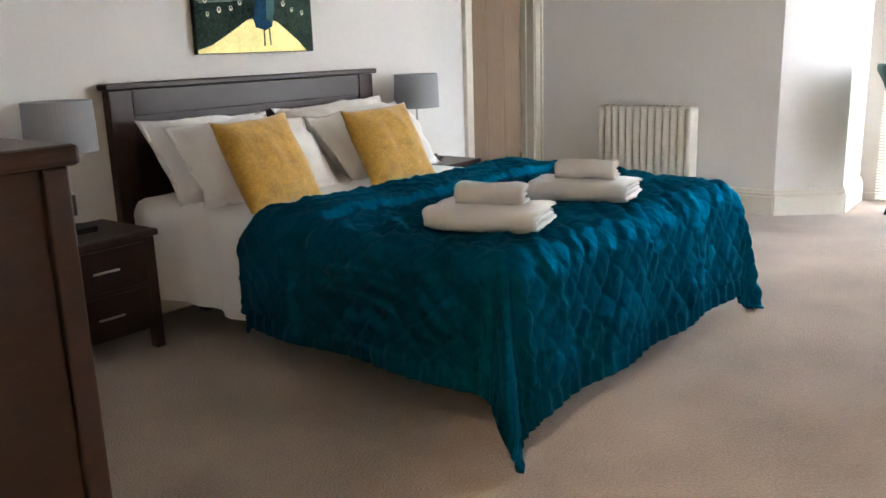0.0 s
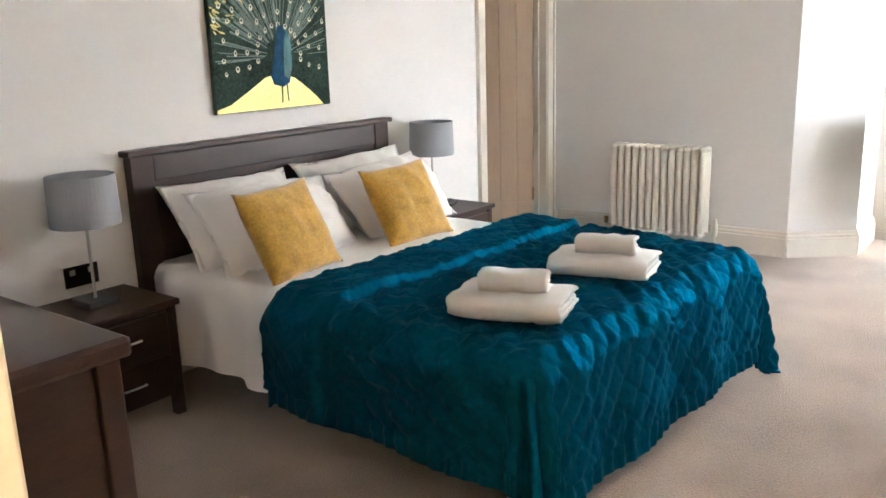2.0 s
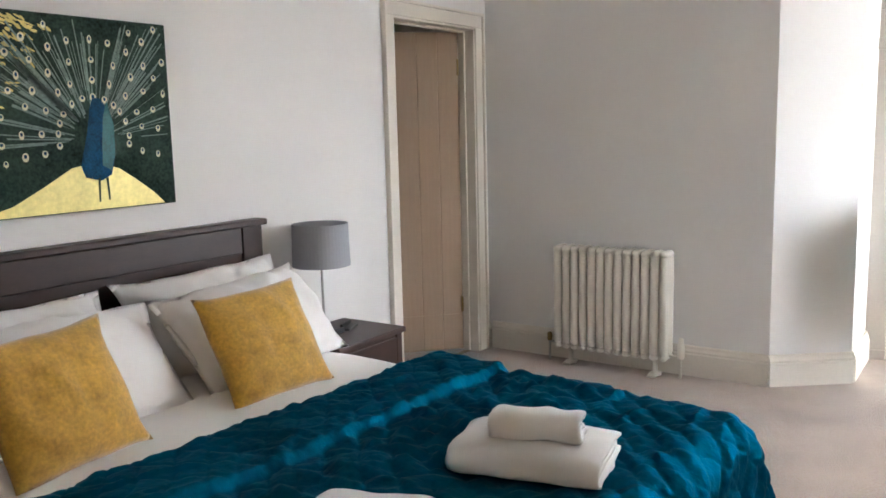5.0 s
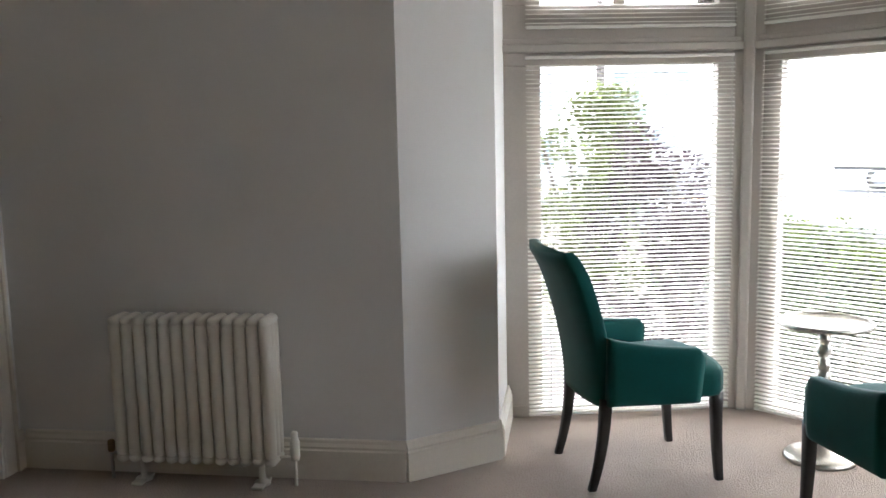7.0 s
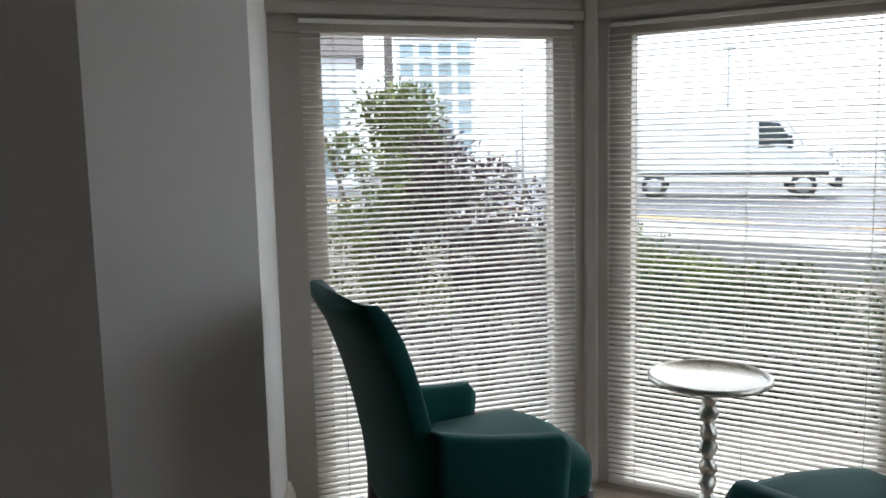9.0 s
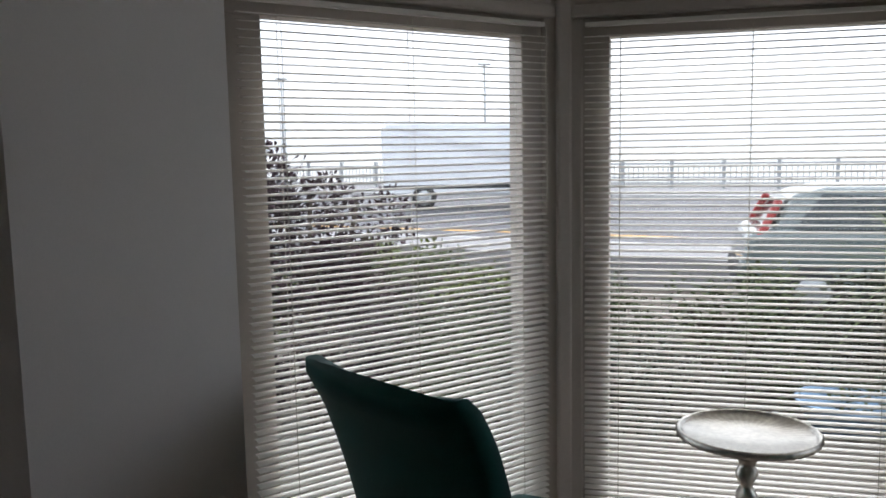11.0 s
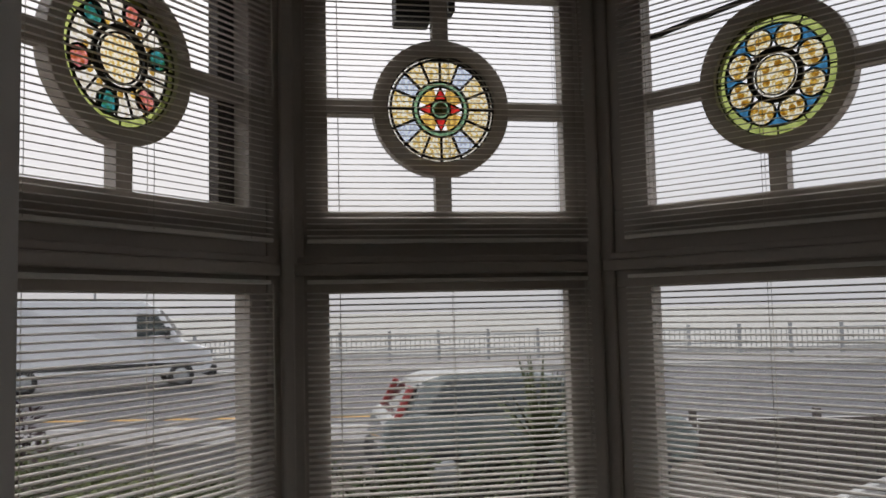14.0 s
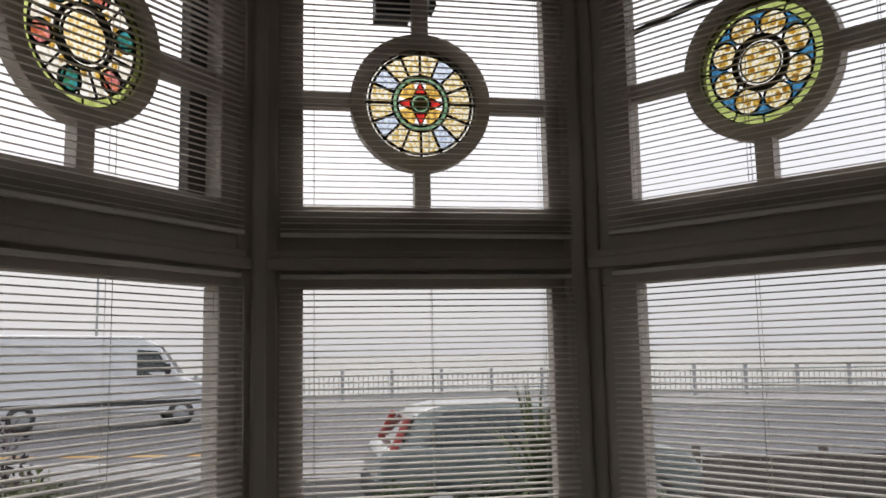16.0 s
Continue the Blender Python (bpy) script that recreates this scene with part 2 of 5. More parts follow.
# ---- bay window ----
G1 = ((2.85, -2.255), (3.04, -3.10))
G2 = ((2.971, -3.398), (2.446, -4.074))
G3 = ((2.143, -4.168), (1.286, -4.13))
ZL, ZT, ZU0, ZU1 = 0.06, 1.724, 2.003, 2.795


def cross(p, q, r, s):
    p, q, r, s = (Vector(v) for v in (p, q, r, s))
    d, e = q - p, s - r
    k = ((r - p).x * e.y - (r - p).y * e.x) / (d.x * e.y - d.y * e.x)
    return p + d * k


CB, CC = cross(*G1, *G2), cross(*G2, *G3)


def bay_frame(g):
    """Local frame of a bay light: x along it, y outward, origin at the glass edge."""
    p, q = Vector(g[0]), Vector(g[1])
    d = (q - p).normalized()
    n = Vector((-d.y, d.x))
    return Matrix(((d.x, n.x, 0, p.x), (d.y, n.y, 0, p.y), (0, 0, 1, 0), (0, 0, 0, 1))), (q - p).length


def bay_window(idx, g, lo, hi):
    """lo, hi: how far the framing runs past the glass at each end."""
    mt, w = bay_frame(g)
    r = root("window_%d" % idx, mt, "cream painted timber bay window with a round leaded light above", "window", kind="structure")
    o, i = 0.045, -0.022
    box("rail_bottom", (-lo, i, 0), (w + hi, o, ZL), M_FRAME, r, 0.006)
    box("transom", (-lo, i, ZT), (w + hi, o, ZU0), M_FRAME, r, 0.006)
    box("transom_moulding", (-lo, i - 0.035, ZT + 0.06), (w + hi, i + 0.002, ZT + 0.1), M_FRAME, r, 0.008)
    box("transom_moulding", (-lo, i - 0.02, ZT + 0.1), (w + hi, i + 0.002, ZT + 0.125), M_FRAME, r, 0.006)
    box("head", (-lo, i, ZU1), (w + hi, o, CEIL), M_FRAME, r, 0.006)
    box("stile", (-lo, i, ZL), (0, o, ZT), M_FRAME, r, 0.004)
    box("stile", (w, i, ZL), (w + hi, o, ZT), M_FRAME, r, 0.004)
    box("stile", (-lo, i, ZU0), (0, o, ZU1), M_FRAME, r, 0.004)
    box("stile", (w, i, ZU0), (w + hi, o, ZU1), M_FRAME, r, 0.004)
    p = box("glass", (0.001, 0.010, ZL + 0.001), (w - 0.001, 0.014, ZT - 0.001), M_GLASS, r)
    p.visible_shadow = False
    # upper light: cross bars and a ring round the leaded roundel
    cx, cz, R, Ri = (0.385, 0.410, 0.450)[idx - 1], 2.382, 0.249, 0.1965
    bt = 0.028
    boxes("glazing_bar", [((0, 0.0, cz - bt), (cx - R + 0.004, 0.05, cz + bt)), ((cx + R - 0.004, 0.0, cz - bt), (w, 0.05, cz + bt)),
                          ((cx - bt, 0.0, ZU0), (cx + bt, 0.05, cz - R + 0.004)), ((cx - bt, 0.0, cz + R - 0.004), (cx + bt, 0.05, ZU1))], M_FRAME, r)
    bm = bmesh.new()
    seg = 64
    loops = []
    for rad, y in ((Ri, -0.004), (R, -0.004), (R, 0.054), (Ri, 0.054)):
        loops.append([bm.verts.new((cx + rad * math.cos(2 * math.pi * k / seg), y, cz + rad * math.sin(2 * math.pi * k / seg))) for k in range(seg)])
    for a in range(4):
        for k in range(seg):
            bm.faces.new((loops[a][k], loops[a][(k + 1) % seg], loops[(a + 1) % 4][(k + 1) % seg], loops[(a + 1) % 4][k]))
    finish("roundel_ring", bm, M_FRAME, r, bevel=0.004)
    # the clear panes round the ring
    bm = bmesh.new()
    for sx in (-1, 1):
        for sz in (-1, 1):
            pts = []
            for k in range(13):
                a = math.asin(min(1, bt / R)) + (math.pi / 2 - 2 * math.asin(bt / R)) * k / 12
                pts.append((cx + sx * (R - 0.003) * math.cos(a), cz + sz * (R - 0.003) * math.sin(a)))
            ex = 0.001 if sx < 0 else w - 0.001
            ez = ZU0 + 0.001 if sz < 0 else ZU1 - 0.001
            pts += [(cx + sx * bt, ez), (ex, ez), (ex, cz + sz * bt)]
            va = [bm.verts.new((x, 0.02, z)) for x, z in pts]
            bm.faces.new(va)
    p = finish("pane", bm, M_GLASS, r)
    p.visible_shadow = False
    return r, mt, w, cx, cz


e1 = (CB - Vector(G1[1])).length
e2 = (CB - Vector(G2[0])).length
e3 = (CC - Vector(G2[1])).length
e4 = (CC - Vector(G3[0])).length
WINS = [bay_window(1, G1, 0.20, e1 - 0.05), bay_window(2, G2, e2 - 0.05, e3 - 0.05), bay_window(3, G3, e4 - 0.05, 0.16)]
for k, c in enumerate((CB, CC)):
    dirn = (Vector(G2[0]) - Vector(G1[1])).normalized() if k == 0 else (Vector(G3[0]) - Vector(G2[1])).normalized()
    nn = Vector((-dirn.y, dirn.x))
    mt = Matrix(((dirn.x, nn.x, 0, c.x), (dirn.y, nn.y, 0, c.y), (0, 0, 1, 0), (0, 0, 0, 1)))
    po = root("mullion_post", mt, "cream painted moulded corner post of the bay", "window post", kind="structure")
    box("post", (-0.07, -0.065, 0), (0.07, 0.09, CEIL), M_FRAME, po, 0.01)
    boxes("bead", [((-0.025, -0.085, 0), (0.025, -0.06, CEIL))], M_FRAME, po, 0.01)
st(box("wall_bay_end", (1.0, -4.25, 0), (1.13, -3.95, CEIL), M_WALL), "off-white painted wall end beside the bay", "wall")


# ---- materials of the things ----
M_WENGE = mat("dark_stained_wood", (0.036, 0.015, 0.010), 0.37, var=0.35, scale=5, fine=60, bump=0.08, stretch=(1, 6, 6), coat=0.04, spec=0.4)
M_STEEL = mat("brushed_steel", (0.6, 0.58, 0.55), 0.3, metal=1.0, var=0.06, bump=0.03)
M_SHADE = mat("grey_lamp_fabric", (0.34, 0.35, 0.37), 0.85, var=0.08, fine=400, bump=0.25, stretch=(1, 1, 0.3))
M_BLACK = mat("black_plastic", (0.02, 0.02, 0.02), 0.4, var=0.1)
M_LINEN = mat("white_cotton", (0.90, 0.875, 0.86), 0.85, var=0.03, scale=4, fine=300, bump=0.2, sheen=0.2)
M_TOWEL = mat("white_terry", (0.91, 0.88, 0.85), 0.95, var=0.05, scale=9, fine=420, bump=0.9, sheen=0.3, dist=0.004)
M_GOLD = mat("mustard_velvet", (0.56, 0.31, 0.035), 0.75, var=0.34, scale=16, fine=90, bump=0.3, sheen=0.5)
M_TEAL = mat("teal_satin_quilt", (0.002, 0.072, 0.126), 0.48, metal=0.42, var=0.25, scale=7, fine=48, bump=0.55, dist=0.008, sheen=0.0, spec=0.0)
M_TEAL.node_tree.nodes["Principled BSDF"].inputs["Specular Tint"].default_value = (0.05, 0.55, 0.75, 1)
M_VELVET = mat("green_teal_velvet", (0.001, 0.075, 0.066), 0.65, var=0.2, scale=8, fine=260, bump=0.2, sheen=0.08, spec=0.15)
M_LEG = mat("ebonised_leg", (0.012, 0.010, 0.010), 0.35, var=0.2)
M_OAK = mat("oak_board", (0.50, 0.36, 0.25), 0.55, var=0.10, scale=5, fine=50, bump=0.1, stretch=(12, 12, 0.7), per_piece=0.25)
M_RAD = mat("radiator_enamel", (0.84, 0.79, 0.70), 0.35, var=0.03, bump=0.03)
M_SILVER = mat("tarnished_silver", (0.62, 0.60, 0.56), 0.33, metal=1.0, var=0.2, scale=14, fine=70, bump=0.15)
M_BRASS = mat("aged_brass", (0.35, 0.25, 0.12), 0.4, metal=1.0)

# ---- door leaf ----
DOOR_W = DX1 - DX0 - 0.006
door = root("door_1", pose(DX1 - 0.003, 0.10, 0, 0, 0, -44), "oak boarded interior door standing open into the next room", "door", kind="structure")
box("backing", (-DOOR_W, 0.010, 0.008), (0, 0.034, DH - 0.004), M_OAK, door)
nb = 6
for k in range(nb):
    x0, x1 = -DOOR_W * (k + 1) / nb, -DOOR_W * k / nb
    box("board", (x0 + 0.0008, 0.0, 0.008), (x1 - 0.0008, 0.0105, DH - 0.004), M_OAK, door, 0.003)
box("ledge", (-DOOR_W + 0.01, -0.004, 0.23), (-0.01, 0.001, 0.236), M_OAK, door)
for z in (0.3, 1.77):
    box("hinge", (-0.012, -0.012, z - 0.05), (0.002, 0.003, z + 0.05), M_BRASS, door, 0.004)
lathe("knob", [(0.012, 0.0), (0.012, 0.02), (0.027, 0.035), (0.027, 0.05), (0.012, 0.058)], M_STEEL, door, 16, pose(-DOOR_W + 0.06, 0.0, 1.0, 90, 0, 0))
st(box("carpet_threshold", (DX0 + 0.001, 0.05, 0.0), (DX1 - 0.001, 0.08, 0.004), M_BRASS), "thin metal carpet strip at the door", "threshold")


# ---- soft shapes ----
def cushion(name, w, h, t, m, seed, parent=None, n=26, flange=0.0, crease=1.0):
    """A filled cushion in the local xz plane, thickness along y, pinched corners and a slightly wavy outline."""
    bm = bmesh.new()
    rows = {}
    for side in (-1, 1):
        for i in range(n + 1):
            for j in range(n + 1):
                if side == 1 and (i in (0, n) or j in (0, n)):
                    rows[(1, i, j)] = rows[(-1, i, j)]
                    continue
                u, v = 2 * i / n - 1, 2 * j / n - 1
                pin = 1 - 0.07 * (1 - abs(u) ** 3) * abs(v) ** 4
                pin2 = 1 - 0.07 * (1 - abs(v) ** 3) * abs(u) ** 4
                x, z = u * w / 2 * pin2, v * h / 2 * pin
                fu = 1 - flange
                a, b = min(1, abs(u) / fu), min(1, abs(v) / fu)
                prof = (max(0, 1 - a ** 2.6) ** 0.62) * (max(0, 1 - b ** 2.6) ** 0.62)
                q = Vector((x * 5 + seed * 3.1, side * 2.0, z * 5))
                y = side * t / 2 * prof * (1 + 0.10 * noise.noise(q)) + 0.012 * crease * noise.noise(q * 1.9) * (prof + 0.35)
                y += side * 0.009 * crease * prof * noise.noise(Vector((x * 15 + z * 9 + seed, z * 13 - x * 6, side)))
                y += side * 0.012 * crease * max(0.0, 1 - abs(noise.noise(Vector((x * 7 + seed, z * 6 + x * 4, 3.0 * side)))) * 5) * prof
                x += 0.012 * noise.noise(Vector((seed, z * 6, 1)))
                z += 0.012 * noise.noise(Vector((seed, x * 6, 7)))
                rows[(side, i, j)] = bm.verts.new((x, y, z))
    for side in (-1, 1):
        for i in range(n):
            for j in range(n):
                bm.faces.new([rows[(side, i + a, j + b)] for a, b in ((0, 0), (1, 0), (1, 1), (0, 1))])
    return finish(name, bm, m, parent, smooth=True)


# ---- bed ----
BEDM = pose(-0.835, 0, 0) @ pose(0, 0, 0, 0, 0, -3.2)
bed = root("double_bed", pose(0, 0, 0), "king-size bed with dark wooden headboard and white fitted sheet", "bed")
hx0, hx1 = -1.655, -0.015
box("headboard_panel", (hx0 + 0.03, -0.045, 0.3), (hx1 - 0.03, -0.012, 1.01), M_WENGE, bed, 0.003)
boxes("headboard_frame", [((hx0, -0.058, 0), (hx0 + 0.11, -0.008, 1.012)), ((hx1 - 0.11, -0.058, 0), (hx1, -0.008, 1.012)), ((hx0 + 0.111, -0.054, 0.90), (hx1 - 0.111, -0.008, 1.012))], M_WENGE, bed, 0.004)
box("headboard_cap", (hx0 - 0.018, -0.078, 1.013), (hx1 + 0.018, -0.002, 1.04), M_WENGE, bed, 0.007)
boxes("bed_frame", [((-0.72, -1.98, 0.14), (-0.69, -0.07, 0.25)), ((0.69, -1.98, 0.14), (0.72, -0.07, 0.25)), ((-0.689, -1.98, 0.14), (0.689, -1.95, 0.25)), ((-0.689, -1.949, 0.225), (0.689, -0.071, 0.25))], M_WENGE, bed, 0.004, BEDM)
for x in (-0.52, 0.46):
    for y in (-1.7, -0.2):
        box("bed_leg", (x, y, 0), (x + 0.06, y + 0.06, 0.159), M_WENGE, bed, 0.003, BEDM)


def draped(name, hw, y0, y1, top, side, foot, flare, thick, m, parent, nx, ny, rad, shape=None, mt=None, wave=0.03, spread=0.30):
    """A cloth laid over the mattress: half width hw, from y0 (head) to y1 (foot edge); hangs side and foot metres."""
    bm = bmesh.new()
    L = (y0 - y1) + foot
    grid = []
    for j in range(ny + 1):
        row = []
        for i in range(nx + 1):
            s = (2 * i / nx - 1) * (hw + side)
            v = L * j / ny
            dx = max(0, abs(s) - hw)
            dy = max(0, v - (y0 - y1))
            d = math.hypot(dx, dy)
            sx = 1 if s > 0 else -1
            x, y = sx * min(abs(s), hw), y0 - min(v, y0 - y1)
            corner = (min(dx, dy) / (max(dx, dy) + 1e-6)) if d > 0 else 0
            zz = top
            if d > 0:
                ux, uy = dx / d * sx, -dy / d
                arc = rad * math.pi / 2
                if d < arc:
                    a = d / rad
                    out, zz = rad * math.sin(a), top - rad * (1 - math.cos(a))
                else:
                    drop = d - arc
                    out, zz = rad + drop * (flare + spread * corner), top - rad - drop * (1 - 0.10 * corner)
                fold = wave * min(1, d / 0.25) * (math.sin(s * 13 + v * 3) * (dy / d) + math.sin(v * 11 + 1.3 * sx) * (dx / d)) * (1 - 0.5 * corner)
                fold += 0.05 * corner * math.sin(math.atan2(dx, dy + 1e-6) * 9) * min(1, d / 0.3)
                out += fold + 0.012 * min(1, d / 0.1)
                x += ux * out
                y += uy * out
                if zz < 0.012:
                    over = 0.012 - zz
                    x += ux * over * 0.8
                    y += uy * over * 0.8
                    zz = 0.012 + 0.006 * (1 + math.sin(s * 40))
            p = Vector((x, y, zz))
            if shape:
                p = shape(p, s, v, d)
            row.append(bm.verts.new(mt @ p if mt else p))
        grid.append(row)
    for j in range(ny):
        for i in range(nx):
            bm.faces.new((grid[j][i], grid[j][i + 1], grid[j + 1][i + 1], grid[j + 1][i]))
    ob = finish(name, bm, m, parent, smooth=True)
    if thick:
        so = ob.modifiers.new("thickness", "SOLIDIFY")
        so.thickness = thick
        so.offset = -1
    return ob


def sheet_shape(p, s, v, d):
    k = noise.noise(Vector((s * 4, v * 5, 0.3)))
    p.z += 0.008 * k
    if d > 0.05 and v < 1.0:
        p.x += (0.014 * noise.noise(Vector((v * 9, p.z * 3, 2))) + 0.012 * math.sin(v * 26 + p.z * 7)) * (1 if s > 0 else -1)
    return p


draped("mattress_sheet", 0.70, -0.07, -1.55, 0.545, 0.42, 0.02, 0.05, 0.0, M_LINEN, bed, 70, 100, 0.07, sheet_shape, BEDM)
box("mattress", (-0.74, -2.0, 0.256), (0.74, -0.09, 0.52), M_LINEN, bed, 0.04, BEDM)


def quilt_shape(p, s, v, d):
    """Diamond quilting, creases, and the turned-back band at the head end."""
    q = 0.105
    bend = noise.noise(Vector((s * 2.6, v * 2.2, 21.0)))
    bend2 = noise.noise(Vector((s * 7, v * 7, 31.0)))
    a, b = (s + v * 0.9 + 0.05 * bend + 0.016 * bend2) / q, (s - v * 0.9 + 0.05 * bend - 0.016 * bend2) / (q * 1.3)
    ra, rb = abs((a % 1) - 0.5) * 2, abs((b % 1) - 0.5) * 2
    puff = (1 - ra ** 9) * (1 - rb ** 9)
    band = 1.0 if v < 0.30 else max(0.0, 1 - (v - 0.30) / 0.02)
    w = noise.noise(Vector((s * 3.2, v * 2.4, 1.0)))
    w2 = noise.noise(Vector((s * 9 + 2 * w, v * 6 - 3 * s, 5.0)))
    w3 = noise.noise(Vector((s * 24 + 3 * w2, v * 15 + s * 8, 9.0)))
    on_top = 1.0 if d < 0.05 else 0.0
    h = 0.0075 * puff + 0.011 * w + 0.009 * w2 + 0.0055 * w3 + 0.034 * band
    crest = abs(((a + 0.35 * w2) % 1) - 0.5) * 2
    h += 0.0065 * (1 - crest) * (1 - band) * (0.55 + 0.9 * max(0.0, 0.5 + w2))
    if 0.3 < v < 0.8:
        gather = 1 - abs(noise.noise(Vector((s * 11 + 0.6 * w, v * 1.6 + s * 2, 4)))) * 3.2
        h += 0.026 * max(0.0, gather) * math.sin(math.pi * (v - 0.3) / 0.5)
    ridge = 1 - abs(noise.noise(Vector((s * 4 + v * 3, v * 9 - s * 3, 11.0)))) * 4.0
    h += (0.010 if on_top else 0.004) * max(0.0, ridge)
    hem = max(0.0, max(abs(s) - (0.745 + 0.44), v - (1.07 + 0.52)) + 0.075)
    if hem > 0:
        h = h * 0.4 + 0.006 * math.sin((v if abs(s) > 1.11 else s) * 95 + 3 * w2) + 0.004 * min(1, hem / 0.01)
    sx = 1 if s > 0 else -1
    if d < 0.06:
        p.z += h
    else:
        dx, dy = max(0, abs(s) - 0.74), max(0, v - 1.06)
        p.x += sx * h * dx / d * 0.85
        p.y -= h * dy / d * 0.85
        p.z += 0.25 * h
    if v < 0.04:
        p.z -= (0.04 - v) * 0.7
    return p


quilt = draped("quilted_bedspread", 0.745, -0.97, -2.04, 0.565, 0.44, 0.52, 0.065, 0.012, M_TEAL, None, 280, 240, 0.085, quilt_shape, BEDM, 0.013, 0.16)
tagged(quilt, "teal satin quilted bedspread draped over the bed's foot end", "bedspread")

# pillows: two leaning pairs, then cushions
pil = [(-1.21, -0.22, 0.70, -36, 3, 1), (-0.42, -0.22, 0.705, -35, -4, 2), (-1.19, -0.41, 0.69, -42, -4, 3), (-0.42, -0.42, 0.69, -42, 4, 4)]
for x, y, z, rx, rz, sd in pil:
    p = cushion("pillow", 0.76, 0.44, 0.29, M_LINEN, sd * 7, flange=0.09, crease=1.5)
    p.matrix_world = pose(x, y, z, rx, (sd % 2) * 3 - 1.5, rz)
    tagged(p, "plump white cotton pillow leaning on the headboard", "pillow", "pillows on the bed")
for x, y, z, rx, ry, rz, sd in ((-1.36, -0.67, 0.718, -27, -2, 4, 11), (-0.62, -0.68, 0.708, -29, -2, -6, 12)):
    p = cushion("scatter_cushion", 0.42, 0.40, 0.14, M_GOLD, sd, crease=0.55)
    p.matrix_world = pose(x, y, z, rx, ry, rz)
    tagged(p, "mustard yellow velvet scatter cushion leaning on white pillows", "cushion", "yellow cushions")


# towels
def folded_towel(name, w, l, t, seed, plies=2):
    """Nested plies folded round one long edge: the fold at -x, the open edges at +x, the layers seen at both ends."""
    bm = bmesh.new()
    ply = t / (2 * plies)
    ny = 22
    for k in range(plies):
        rr = t / 2 - ply * (k + 0.5)
        x_end = w / 2 - 0.012 * k
        path = [(x_end + (-w / 2 + t / 2 - x_end) * i / 9, -rr) for i in range(10)]
        path += [(-w / 2 + t / 2 - rr * math.sin(math.pi * i / 9), -rr * math.cos(math.pi * i / 9)) for i in range(1, 9)]
        path += [(-w / 2 + t / 2 + (x_end - 0.02 + w / 2 - t / 2) * i / 9, rr) for i in range(10)]
        n = len(path)
        rows = []
        for j in range(ny + 1):
            f = j / ny * 2 - 1
            row = []
            for side in (1, -1):
                for i in (range(n) if side == 1 else range(n - 1, -1, -1)):
                    p0, p1 = path[max(0, i - 1)], path[min(n - 1, i + 1)]
                    dx, dz = p1[0] - p0[0], p1[1] - p0[1]
                    q = math.hypot(dx, dz)
                    lip = 1 - 0.45 * max(0, (abs(f) - 0.86) / 0.14) ** 2
                    hh = side * ply * 0.5 * lip
                    x, z = path[i][0] + dz / q * hh, path[i][1] - dx / q * hh
                    nz = noise.noise(Vector((x * 11 + seed, f * 2.2, k * 2.2 + z * 9)))
                    sag = -0.012 * max(0, x / (w / 2)) * (z / t + 0.5)
                    y = f * (l / 2 - 0.007 * k) + 0.010 * noise.noise(Vector((i * 0.35, seed, k * 3.0 + side))) * abs(f)
                    row.append(bm.verts.new((x + 0.004 * nz, y, t / 2 + z + 0.006 * nz + sag)))
            rows.append(row)
        m_ = 2 * n
        for ra, rb in zip(rows, rows[1:]):
            for i in range(m_):
                bm.faces.new((ra[i], ra[(i + 1) % m_], rb[(i + 1) % m_], rb[i]))
        for row in (rows[0], rows[-1]):
            for i in range(n - 1):
                bm.faces.new((row[i], row[i + 1], row[m_ - 2 - i], row[m_ - 1 - i]))
    return finish(name, bm, M_TOWEL, smooth=True)


for k, (x, y, rz) in enumerate(((-1.40, -1.77, 16), (-0.80, -1.80, 12))):
    t1 = folded_towel("bath_towel", 0.29, 0.37, 0.074, 3 + k)
    t1.matrix_world = pose(x, y, 0.578, 0, 0, rz)
    tagged(t1, "white terry bath towel folded on the bedspread", "towel", "folded bath towels")
    t2 = folded_towel("hand_towel", 0.12, 0.225, 0.070, 8 + k)
    t2.matrix_world = pose(x - 0.005, y - 0.01, 0.650, 0, 0, rz + 4)
    tagged(t2, "white terry hand towel rolled on a bath towel", "towel", "rolled hand towels")


# ---- nightstands, lamps, chest ----
def nightstand(x0, x1, y0, y1, h):
    r = root("nightstand", pose(x0, y0, 0), "dark-stained wooden nightstand with two drawers beside the bed", "nightstand", "nightstands")
    w, d = x1 - x0, y1 - y0
    box("top", (-0.012, -0.018, h - 0.026), (w + 0.012, d, h), M_WENGE, r, 0.006)
    for x in (0, w - 0.04):
        for y in (0, d - 0.042):
            box("leg", (x, y, 0), (x + 0.04, y + 0.04, h - 0.027), M_WENGE, r, 0.003)
    box("body", (0.012, 0.008, 0.09), (w - 0.012, d - 0.008, h - 0.028), M_WENGE, r, 0.002)
    for z in (0.1, 0.28):
        dr = box("drawer", (0.045, -0.004, z), (w - 0.045, 0.006, z + 0.165), M_WENGE, r, 0.004)
        tube("handle", [(w / 2 - 0.05, -0.004, z + 0.08), (w / 2 - 0.045, -0.02, z + 0.084), (w / 2, -0.026, z + 0.086), (w / 2 + 0.045, -0.02, z + 0.084), (w / 2 + 0.05, -0.004, z + 0.08)], 0.0045, M_STEEL, dr)
    return r


nightstand(-2.19, -1.745, -0.40, -0.03, 0.488)
nightstand(0.06, 0.515, -0.40, -0.03, 0.488)


